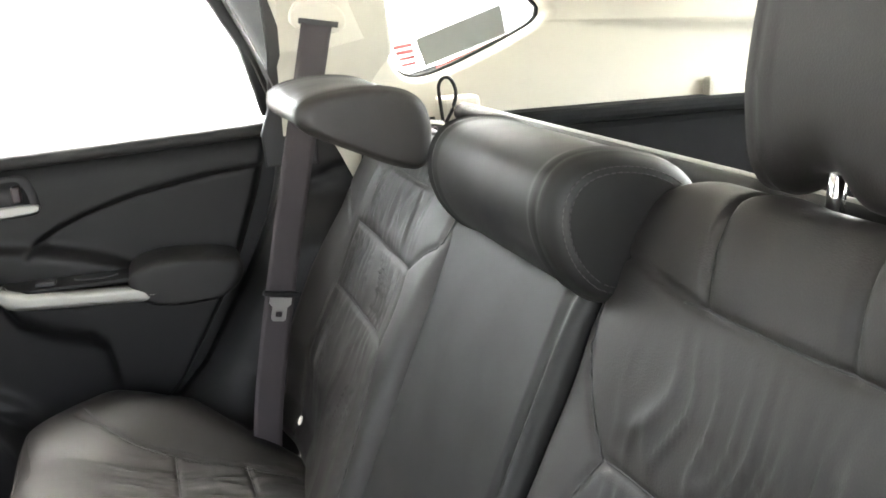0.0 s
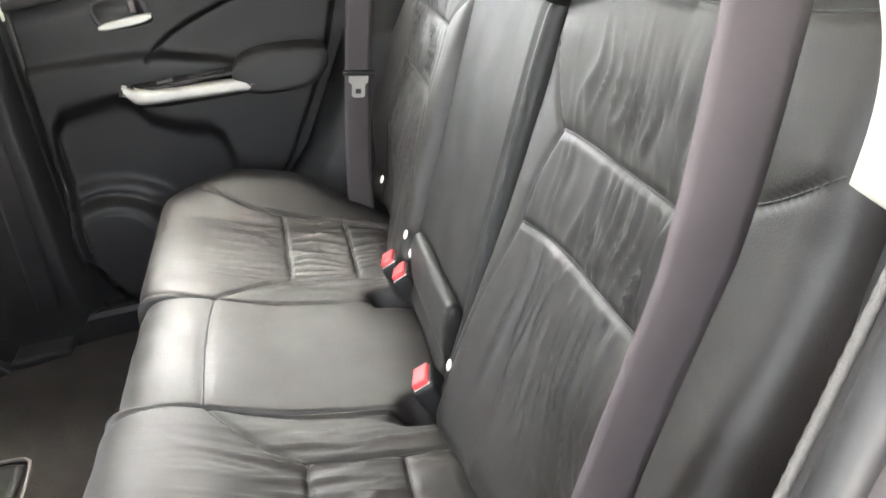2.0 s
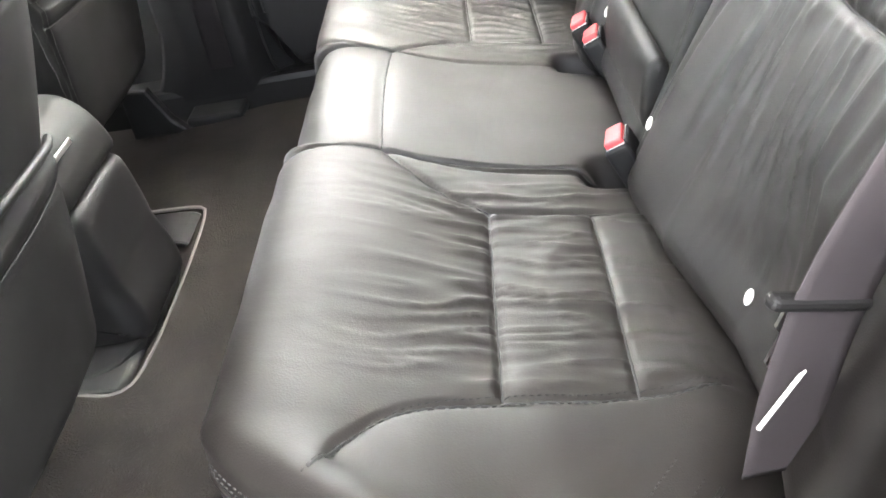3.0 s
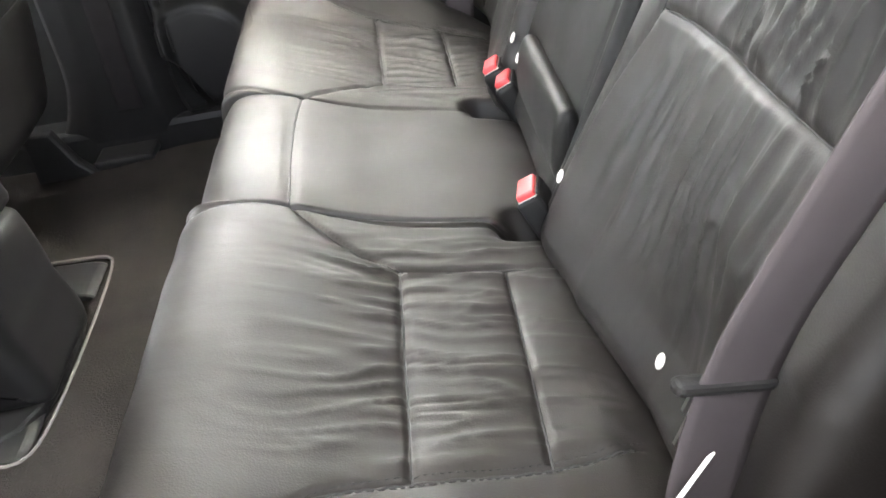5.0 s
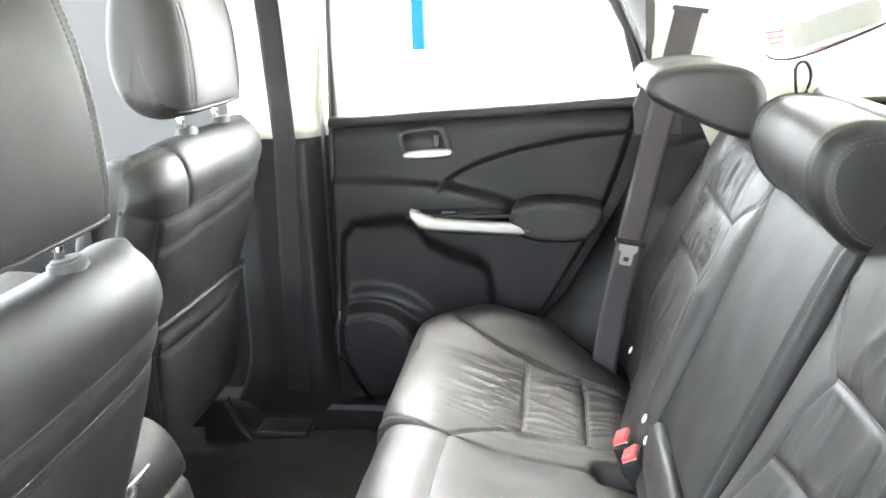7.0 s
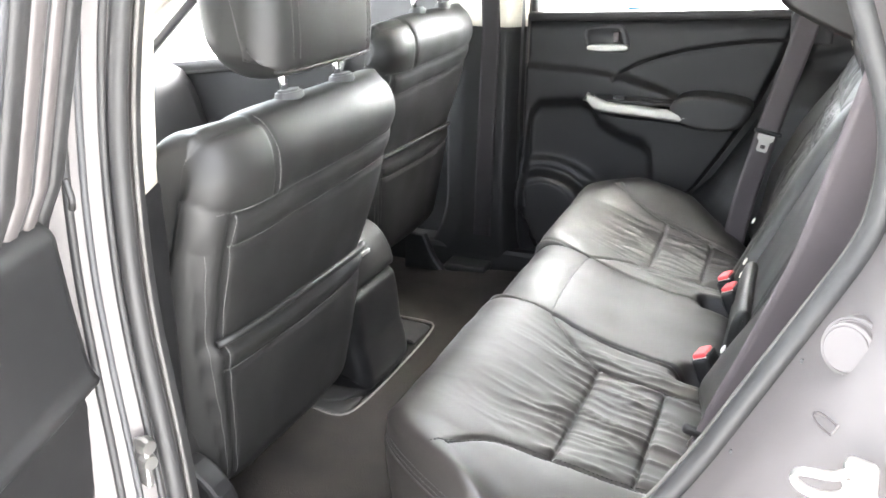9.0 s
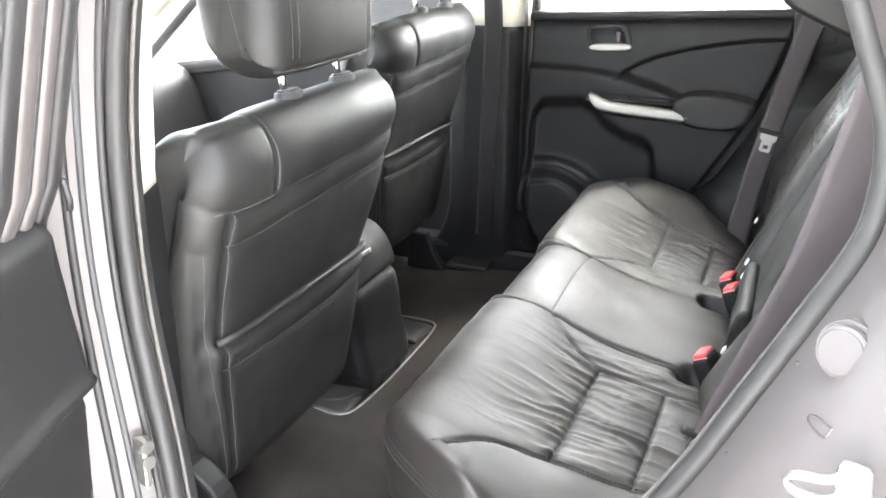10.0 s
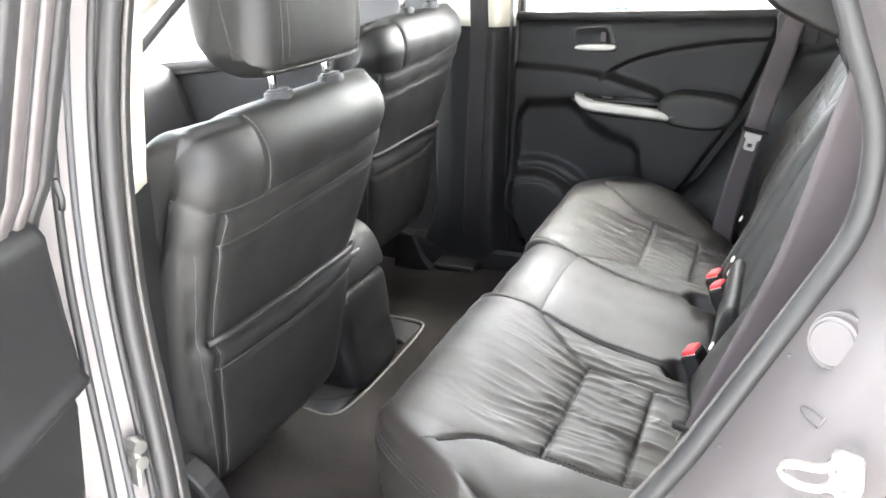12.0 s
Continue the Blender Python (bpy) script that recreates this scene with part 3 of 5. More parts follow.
    # dark trim beside the bench, under the cover
    low_z = [0.50, 0.60, 0.69, 0.80, 0.911, 1.012, 1.088, 1.15, 1.25]
    low_x = [-0.02, 0.07, 0.17, 0.27, 0.335, 0.390, 0.430, 0.450, 0.452] if side > 0 else [0.05, 0.13, 0.24, 0.335, 0.415, 0.462, 0.490, 0.508, 0.515]
    def side_trim(u, v):
        z = 0.50 + (0.73 if side > 0 else 0.585) * v
        x = np.interp(z, low_z, low_x) + 0.30 * u
        y = (0.722 if side > 0 else 0.752) - (0.015 + 0.07 * np.clip((1.07 - z) / 0.08, 0, 1)) * (1 - np.exp(-u * 9)) + 0.012 * np.exp(-((z - 1.075 - 0.10 * u) / 0.006) ** 2)
        return x, side * y, z
    sheet("side_trim", side_trim, 40, 70, PLASTIC, q, thick=-0.010 * side, label="dark plastic trim beside the bench")
    return q


quarter(1)
quarter(-1)


# ---- rear bench ----
def folds(a, b, seed, freq=52.0):
    """Gathered leather: sharp-backed creases that run along b and repeat along a."""
    w = a * freq + 1.6 * vnoise(a * 9, b * 10, seed) + 0.6 * vnoise(a * 25, b * 20, seed + 5)
    r = 1 - np.abs(vnoise(w, b * 9.0, seed + 9))
    r2 = 1 - np.abs(vnoise(w * 0.45 + 7, b * 7.0, seed + 19))
    return 0.7 * r ** 4 + 0.7 * r2 ** 5 - 0.4


def cushion_relief(seams, pleats, side, seed, puff=0.0038, wells=()):
    outer = seams[3][-1][1] if len(seams) > 3 else 0.0

    def relief(x, y, z, nx, nz):
        yy = y * side
        top = np.clip((nz - 0.15) / 0.35, 0, 1)
        d = seam_distance(x, yy, seams)
        pad = puff * (1 - np.exp(-d / 0.018)) - min(0.004, puff) * np.exp(-(d / 0.0026) ** 2)
        out = pad * top
        for line, reach, amp in pleats:
            dl = seam_distance(x, yy, [line])
            out += top * amp * np.where(x > 0.207, 0.5, 1.0) * np.exp(-(dl / reach) ** 1.5) * np.clip(dl / 0.006, 0, 1) * np.clip((outer - yy) / 0.015, 0, 1) * np.clip((yy - 0.155) / 0.03, 0, 1) * 1.15 * folds(yy, x, seed, 92)
        out += top * 0.0012 * vnoise(x * 22, yy * 22, seed + 3)
        for wx, wy in wells:
            out -= top * 0.032 * np.exp(-((x - wx) / 0.036) ** 4 - ((yy - wy) / 0.021) ** 4)
        return out
    return relief


CUSHION = [(0.05, 0.51), (0.015, 0.60), (-0.006, 0.70), (-0.006, 0.768), (0.010, 0.792), (0.055, 0.790), (0.10, 0.772), (0.15, 0.750), (0.204, 0.730), (0.308, 0.711), (0.37, 0.698), (0.42, 0.66), (0.43, 0.55), (0.2, 0.51)]
def side_seams(outer, flat=True):
    """Seams of an outer cushion, along and across the car; outer: where the side bolster begins; flat: before its corner is rounded."""
    sweep = ((0.158, 0.010), (0.127, 0.025), (0.098, 0.055), (0.070, 0.080)) if flat else ((0.158, 0.010), (0.128, 0.025), (0.10, 0.055), (0.083, 0.095))
    return [
        [(-0.01, 0.165), (0.06, 0.142), (0.10, 0.138), (0.20, 0.150), (0.36, 0.150)],
        [(0.105, 0.140), (0.125, 0.170), (0.165, 0.212), (0.205, 0.232)],
        [(0.205, 0.232), (0.30, 0.236), (0.37, 0.225)],
        [(0.205, 0.232), (0.203, 0.35), (0.202, outer)],
        [(0.305, 0.236), (0.305, 0.35), (0.302, outer - 0.012)],
        [(0.37, outer - 0.035), (0.302, outer - 0.012), (0.202, outer)] + [(a, outer + b) for a, b in sweep],
    ]


SIDE_SEAMS = {-1: side_seams(0.508), 1: side_seams(0.474)}
SEWN_SEAMS = {-1: side_seams(0.508, False), 1: side_seams(0.474, False)}
CENTRE_SEAMS = [[(0.102, -0.15), (0.098, 0.0), (0.102, 0.15)]]
BACK = {-1: [(0.345, 0.68), (0.392, 0.775), (0.485, 0.940), (0.522, 1.030), (0.556, 1.135), (0.572, 1.192), (0.612, 1.235), (0.670, 1.212), (0.715, 1.115), (0.65, 0.9), (0.53, 0.66)],
        1: [(0.345, 0.68), (0.385, 0.779), (0.46, 0.955), (0.495, 1.037), (0.538, 1.135), (0.560, 1.176), (0.60, 1.198), (0.655, 1.178), (0.70, 1.105), (0.63, 0.9), (0.52, 0.66)]}


def back_seams(up, low, yoke):
    """Seams of an outer backrest, in height and across: the two cross seams and the yoke seam at the given heights."""
    return [
        [(yoke + 0.05, 0.15), (yoke + 0.006, 0.165), (1.10, 0.160), (up + 0.030, 0.195), (up, 0.232)],
        [(up, 0.232), (up - 0.04, 0.212), (low, 0.215), (low - 0.05, 0.195), (0.83, 0.180), (0.72, 0.175)],
        [(up, 0.232), (up + 0.002, 0.36), (up + 0.004, 0.50)],
        [(low, 0.215), (low + 0.001, 0.36), (low + 0.002, 0.50)],
        [(yoke + 0.020, 0.155), (yoke - 0.004, 0.265), (yoke, 0.42), (yoke + 0.006, 0.53), (yoke + 0.018, 0.63)],
        [(up, 0.500), (low, 0.508), (0.85, 0.53), (0.72, 0.54)],
        [(1.056, 0.545), (1.072, 0.585), (1.108, 0.642)],
    ]


BACK_SEAMS = {-1: back_seams(1.026, 0.936, 1.160), 1: back_seams(1.056, 0.967, 1.150)}


def back_relief(side, seed):
    def relief(x, y, z, nx, nz):
        yy = y * side
        front = np.clip((-nx - 0.1) / 0.4, 0, 1)
        d = seam_distance(z, yy, BACK_SEAMS[side])
        mid = 0.981 if side < 0 else 1.012
        out = front * (0.0032 * (1 - np.exp(-d / 0.026)) - 0.0035 * np.exp(-(d / 0.0028) ** 2))
        bar = np.exp(-((z - mid) / 0.05) ** 4)
        insert = np.clip((yy - 0.225) / 0.05, 0, 1) * np.clip((0.52 - yy) / 0.03, 0, 1)
        out += front * insert * np.clip(d / 0.018, 0, 1) * 1.1 * folds(yy, z, seed, 84) * (0.0075 * bar + 0.0062 * np.exp(-((z - mid + 0.118) / 0.07) ** 2) + 0.0050 * np.exp(-((z - mid - 0.095) / 0.05) ** 2))
        # two gathers over the yoke
        for c in (0.275, 0.41):
            k = np.clip((z - 1.152) / 0.03, 0, 1)
            out -= 0.007 * k * np.exp(-((yy - c - 0.35 * (1.20 - z)) / 0.0045) ** 2) * np.clip(-nx + 0.6, 0, 1)
            out += 0.0025 * k * np.exp(-((yy - c - 0.022 - 0.35 * (1.20 - z)) / 0.018) ** 2)
        out += front * 0.0015 * vnoise(z * 18, yy * 18, seed + 2)
        return out
    return relief


def centre_back_relief(x, y, z, nx, nz):
    front = np.clip((-nx - 0.1) / 0.4, 0, 1)
    d = seam_distance(z, y, [[(1.2, -0.134), (0.7, -0.128)], [(1.2, 0.198), (0.7, 0.192)]])
    return front * (-0.006 * np.exp(-(d / 0.004) ** 2) + 0.001 * vnoise(z * 15, y * 15, 4))


def cushion_bow(X, Y, Z):
    """Rounds the outer corners in plan and lifts the side bolsters; the far one is the fuller."""
    t = np.abs(Y)
    top = np.clip((Z - 0.66) / 0.05, 0, 1)
    dome = np.sin(np.clip((t - 0.445) / 0.25, 0, 1) * math.pi) ** 1.2
    lift = np.where(Y > 0, 0.062, 0.010) * dome * top * np.exp(-((X - 0.20) / 0.125) ** 2)
    front = 0.14 * np.clip((t - 0.545) / 0.115, 0, 1) ** 1.4 * np.clip((0.20 - X) / 0.2, 0, 1)
    rear = 0.105 * np.clip((t - 0.50) / 0.15, 0, 1) ** 1.3 * np.clip((X - 0.24) / 0.16, 0, 1)
    return X + front - rear, Z + lift


def rear_bench():
    b = thing("rear_bench", "black leather rear bench seat with gathered panels", "seat")
    for side, name in ((-1, "cushion"), (1, "cushion")):
        pleats = [(SIDE_SEAMS[side][3], 0.075, 0.0043), (SIDE_SEAMS[side][4], 0.045, 0.0050), ([(0.25, 0.23), (0.25, 0.47)], 0.05, 0.0045), ([(0.35, 0.22), (0.35, 0.46)], 0.04, 0.0050)]
        lo, hi = (-0.660, -0.1395) if side < 0 else (0.1395, 0.655)
        c = pillow(name, CUSHION, lo, hi, LEATHER, b, cushion_relief(SIDE_SEAMS[side], pleats, side, 3 if side < 0 else 21, wells=[(0.348, 0.155)]), rim=(0.024, 0.006) if side < 0 else (0.006, 0.030), step=0.0036,
               bow=cushion_bow)
        bolster = SEWN_SEAMS[side][5]
        for off in (-0.006, 0.006):
            stitches("stitching", c, [(p - off * 0.7, (q + off) * side) for p, q in bolster], "z", DARK_STITCH, b)
        skin = BVHTree.FromPolygons([v.co for v in c.data.vertices], [tuple(p.vertices) for p in c.data.polygons])
        for level, bead in ((-0.012, True), (-0.004, False), (0.004, False)):
            rim = []
            for k in range(61):
                turn = radians(205 - 172 * k / 60)
                way = Vector((math.cos(turn), side * math.sin(turn), 0.0))
                height = level + float(np.interp(math.cos(turn), [-1.0, -0.4, 0.3, 1.0], [0.760, 0.752, 0.722, 0.705])) + (0.03 if side > 0 else 0.0)
                hit = skin.ray_cast(Vector((0.18, side * 0.47, height)) + way * 0.6, -way)[0]
                if hit:
                    rim.append(hit + way * 0.0006)
            if bead:
                tube("piping", rim, 0.0021, LEATHER, b, sides=8, label="leather piping along the edge")
            else:
                dashes("stitching", rim, DARK_STITCH, b)
    middle = [(0.05, 0.51), (0.018, 0.60), (0.0, 0.70), (0.002, 0.755), (0.016, 0.781), (0.050, 0.785)] + CUSHION[6:]
    pillow("centre_cushion", middle, -0.141, 0.141, LEATHER, b, cushion_relief(CENTRE_SEAMS, [], 1, 8, 0.0022, [(0.355, -0.148), (0.355, 0.140)]), rim=0.006, step=0.006,
           bow=lambda X, Y, Z: (X, Z + 0.006 * np.clip(1 - (Y / 0.15) ** 2, 0, 1) * np.clip((Z - 0.65) / 0.05, 0, 1)))
    def seam_lines(ob, lines, along, turn=1):
        for line in lines:
            pts = drape(ob, [(p, q * turn) if along == "z" else (q * turn, p) for p, q in line], along, 0.004, 0.0002)
            if len(pts) > 3:
                tube("seam", pts, 0.0011, RUBBER, b, sides=5)
    for ob in [o for o in b.children if o.name.startswith("cushion")]:
        turn = -1 if min(v.co.y for v in ob.data.vertices) < -0.2 else 1
        seam_lines(ob, SEWN_SEAMS[turn], "z", turn)
    seam_lines([o for o in b.children if o.name.startswith("centre_cushion")][0], CENTRE_SEAMS, "z")
    for side in (-1, 1):
        lo, hi = (-0.640, -0.142) if side < 0 else (0.142, 0.640)
        def bow(X, Y, Z):
            t = np.abs(Y)
            wing = np.clip((t - 0.50) / 0.14, 0, 1) ** 1.5
            inner = np.exp(-((t - 0.195) / 0.05) ** 2)
            lower = 0.026 * np.clip((t - 0.30) / 0.14, 0, 1) * np.clip((0.86 - Z) / 0.10, 0, 1)
            return X + lower - 0.020 * wing * np.clip((1.06 - Z) / 0.1, 0, 1) + 0.022 * wing * np.clip((Z - 1.10) / 0.1, 0, 1) - 0.014 * inner * np.clip((1.12 - Z) / 0.15, 0, 1), Z - 0.030 * np.clip((0.22 - t) / 0.08, 0, 1) ** 2 * np.clip((Z - 1.10) / 0.08, 0, 1)
        back = pillow("backrest", BACK[side], lo, hi, LEATHER, b, back_relief(side, 5 if side < 0 else 31), rim=0.03, step=0.0036, bow=bow)
        seam_lines(back, [[p for p in line if p[0] < 1.18] for line in BACK_SEAMS[side]], "f", side)
    centre = [(0.352, 0.69), (0.392, 0.779), (0.463, 0.945), (0.53, 1.105), (0.545, 1.135), (0.60, 1.15), (0.64, 1.10), (0.56, 0.85), (0.50, 0.69)]
    pillow("armrest_back", centre, -0.150, 0.214, LEATHER_SMOOTH, b, centre_back_relief, rim=0.014, step=0.006, label="smooth black leather centre back")
    flap = [(0.372, 0.735), (0.378, 0.80), (0.392, 0.822), (0.41, 0.81), (0.40, 0.735)]
    pillow("lower_flap", flap, -0.135, 0.105, LEATHER_SMOOTH, b, None, rim=0.01, step=0.005, label="padded leather flap under the armrest")
    # headrests
    upright = [(x + 0.012, z + 0.038) for x, z in ((0.622, 1.188), (0.613, 1.26), (0.622, 1.36), (0.640, 1.43), (0.675, 1.445), (0.715, 1.42), (0.728, 1.34), (0.715, 1.22), (0.675, 1.183))]
    def seam_two(lo, hi):
        def relief(x, y, z, nx, nz):
            t = np.minimum(np.abs(y - lo), np.abs(y - hi))
            return -0.003 * np.exp(-(t / 0.003) ** 2) + 0.0025 * np.exp(-((t - 0.007) / 0.004) ** 2)
        return relief
    def notch(X, Y, Z):
        k = np.exp(-((Y + 0.300) / 0.030) ** 4) * np.clip((1.305 - Z) / 0.06, 0, 1)
        Y[:] = -0.347 + (Y + 0.347) * np.interp(Z, [1.22, 1.30, 1.46], [0.97, 1.0, 0.86])
        return X, Z + 0.020 * k
    h = pillow("headrest", upright, -0.472, -0.222, LEATHER, b, seam_two(-0.447, -0.247), rim=0.022, step=0.006, bow=notch, label="raised black leather headrest")
    for y in (-0.445, -0.459):
        stitches("stitching", h, [(y, 1.265), (y, 1.36), (y, 1.45)], "f", CHARCOAL, h, radius=0.0007, long=0.0045, gap=0.0015)
    for y in (-0.300, -0.425):
        tube("post", [(0.655, y, 1.17), (0.66, y, 1.28)], 0.0065, CHROME, h, sides=12)
    folded = [(0.538, 1.176), (0.545, 1.235), (0.525, 1.270), (0.47, 1.280), (0.415, 1.276), (0.385, 1.266), (0.380, 1.244), (0.396, 1.230), (0.44, 1.210), (0.50, 1.182)]
    h = pillow("headrest", folded, 0.232, 0.482, LEATHER, b, seam_two(0.255, 0.460), rim=0.014, step=0.006, label="black leather headrest folded forward", thin=True)
    for y in (0.305, 0.44):
        tube("post", [(0.60, y, 1.15), (0.575, y, 1.22), (0.53, y, 1.225)], 0.0065, CHROME, h, sides=12)
    roll = [(0.550, 1.122), (0.510, 1.158), (0.496, 1.208), (0.516, 1.246), (0.565, 1.252), (0.62, 1.235), (0.648, 1.200), (0.63, 1.16), (0.60, 1.135)]
    h = pillow("headrest", roll, -0.178, 0.138, LEATHER_SMOOTH, b, seam_two(-0.152, 0.113), rim=0.018, thin=True, step=0.0055, label="low saddle-shaped centre headrest")
    hub = np.array(roll).mean(0)
    for k in (0.84, 0.76):
        ring = [tuple(p) for p in hub + (chaikin(roll, True, 2) - hub) * k]
        stitches("stitching", h, ring + ring[:1], "y", CHARCOAL, h, radius=0.0005, long=0.005, gap=0.0015)
    # anchor markers
    for x, y, z in ((0.387, -0.182, 0.774), (0.400, -0.442, 0.750), (0.383, 0.100, 0.790), (0.385, 0.152, 0.797), (0.385, 0.43, 0.79)):
        hits = [p for ob in b.children if ob.name.startswith(("backrest", "armrest_back")) for p in drape(ob, [(y, z), (y, z + 0.001)], "f")]
        x = min([p.x for p in hits] + [x])
        bm = bmesh.new()
        bmesh.ops.create_uvsphere(bm, u_segments=20, v_segments=12, radius=1, matrix=Matrix.Translation((x - 0.004, y, z)) @ pose(0, 0, 0, 0, 23, 0) @ Matrix.Diagonal((0.0026, 0.0052, 0.0072, 1)))
        part("anchor_button", bm, IVORY, b, "small ivory anchor marker", smooth=True)
    return b


bench = rear_bench()


def buckle(x, y, z, lean, turn):
    k = thing("belt_buckle", "black seat belt buckle with a red release button", "buckle", "buckles on the rear bench")
    part("body", block(-0.014, 0.014, -0.024, 0.024, -0.075, 0.0, 0.006, 3), PLASTIC, k)
    part("button_frame", block(-0.0108, 0.0108, -0.0195, 0.0195, -0.006, 0.0012, 0.002, 2), STEEL, k, "thin steel frame")
    part("button", block(-0.0102, 0.0102, -0.0188, 0.0188, -0.006, 0.007, 0.003, 3), RED, k, "red press button")
    part("slot", block(0.0105, 0.0135, -0.017, 0.017, -0.002, 0.003, 0.001), RUBBER, k)
    k.matrix_basis = pose(x, y, z, 0, lean, turn)
    return k


buckle(0.345, -0.148, 0.745, -26, -12)
buckle(0.352, 0.170, 0.756, -26, -12)
buckle(0.362, 0.132, 0.750, -26, -12)


def rear_belt(side, tongue_at):
    s = thing("seat_belt", "dark grey lap and shoulder belt at the rear seat", "seat belt", "rear seat belts")
    if side > 0:
        line, across = [(0.478, 0.566, 1.353), (0.474, 0.555, 1.345), (0.434, 0.545, 1.178), (0.386, 0.537, 0.97), (0.350, 0.537, 0.786), (0.34, 0.54, 0.69)], (1.0, 0.12, 0.0)
    else:
        line, across = [(0.528, -0.672, 1.42), (0.494, -0.675, 1.253), (0.465, -0.648, 1.095), (0.447, -0.63, 1.033), (0.426, -0.61, 0.962), (0.400, -0.595, 0.885), (0.382, -0.588, 0.80), (0.374, -0.585, 0.72)], (0.98, 0.20, 0.0)
    line = chaikin(line, False, 2)
    tube("webbing", [tuple(p) for p in line], 0, WEBBING, s, sides=8, flat=(0.0238 if side > 0 else 0.0262, 0.0009, across))
    k = int(np.linalg.norm(line - np.array(tongue_at), axis=1).argmin())
    up = Vector(line[k - 1] - line[k + 1]).normalized()
    wide = (Vector(across) - up * up.dot(Vector(across))).normalized()
    face = wide.cross(up)
    m = Matrix((face, wide, up)).transposed().to_4x4()
    return s, Matrix.Translation(Vector(line[k])) @ m


def tongue(parent, at, m, guide):
    """The metal tongue with its black plastic guide, on the webbing."""
    at = at @ m
    bm = block(-0.006, 0.006, -0.034, 0.034, 0.002, 0.012, 0.0045, 3)
    bmesh.ops.transform(bm, matrix=at, verts=bm.verts)
    part("tongue_guide", bm, guide, parent)
    bm = bmesh.new()
    out = [(-0.020, 0.0), (-0.020, -0.012), (-0.0135, -0.018), (-0.0135, -0.040), (-0.010, -0.044), (0.010, -0.044), (0.0135, -0.040), (0.0135, -0.018), (0.020, -0.012), (0.020, 0.0)]
    hole = [(-0.006, -0.026), (-0.006, -0.036), (0.006, -0.036), (0.006, -0.026)]
    for x in (-0.0012, 0.0012):
        for poly in (out, hole):
            for y, z in poly:
                bm.verts.new((x, y, z))
    bm.verts.ensure_lookup_table()
    n, k = len(out), len(hole)
    for base in (0, n + k):
        v = bm.verts
        o, h = [v[base + i] for i in range(n)], [v[base + n + i] for i in range(k)]
        bm.faces.new((o[0], o[1], o[8], o[9]))
        bm.faces.new((o[1], o[2], o[7], o[8]))
        bm.faces.new((o[2], h[0], h[3], o[7]))
        bm.faces.new((o[2], o[3], h[1], h[0]))
        bm.faces.new((o[7], h[3], h[2], o[6]))
        bm.faces.new((o[3], o[4], o[5], o[6], h[2], h[1]))
    for a, m_, off in ((range(n), n, 0), (range(k), k, n)):
        for i in a:
            j = (i + 1) % m_
            bm.faces.new((bm.verts[off + i], bm.verts[off + j], bm.verts[n + k + off + j], bm.verts[n + k + off + i]))
    bmesh.ops.transform(bm, matrix=at, verts=bm.verts)
    part("tongue", bm, STEEL, parent, "bright steel tongue")


belt, spot = rear_belt(1, (0.386, 0.537, 0.940))
ring = slab("guide_loop", [tuple(p) for p in chaikin([(0.440, 1.342), (0.512, 1.330), (0.524, 1.352), (0.505, 1.378), (0.455, 1.388), (0.436, 1.366)], True, 2)], 0.560, 0.580, CREAM, belt, "cream belt guide on the pillar", bevel=0.004)
# black plate on the solid loop gives the slot its shade
slab("guide_slot", [(0.448, 1.350), (0.506, 1.341), (0.508, 1.349), (0.450, 1.358)], 0.557, 0.561, RUBBER, ring, "dark plate for the shaded belt slot", bevel=0)
tongue(belt, spot, pose(0.006, 0, 0) @ Matrix.Scale(0.85, 4), PLASTIC)
belt, spot = rear_belt(-1, (0.402, -0.59, 0.855))
tongue(belt, spot, pose(-0.003, -0.006, 0, -8), PLASTIC_SOFT)
# thin white piece draws the bright gap between seat and trim
slab("gap_sliver", [(0.354, 0.778), (0.356, 0.777), (0.381, 0.820), (0.377, 0.817)], -0.602, -0.600, IVORY, belt, "white sliver in place of the bright gap by the belt", bevel=0)


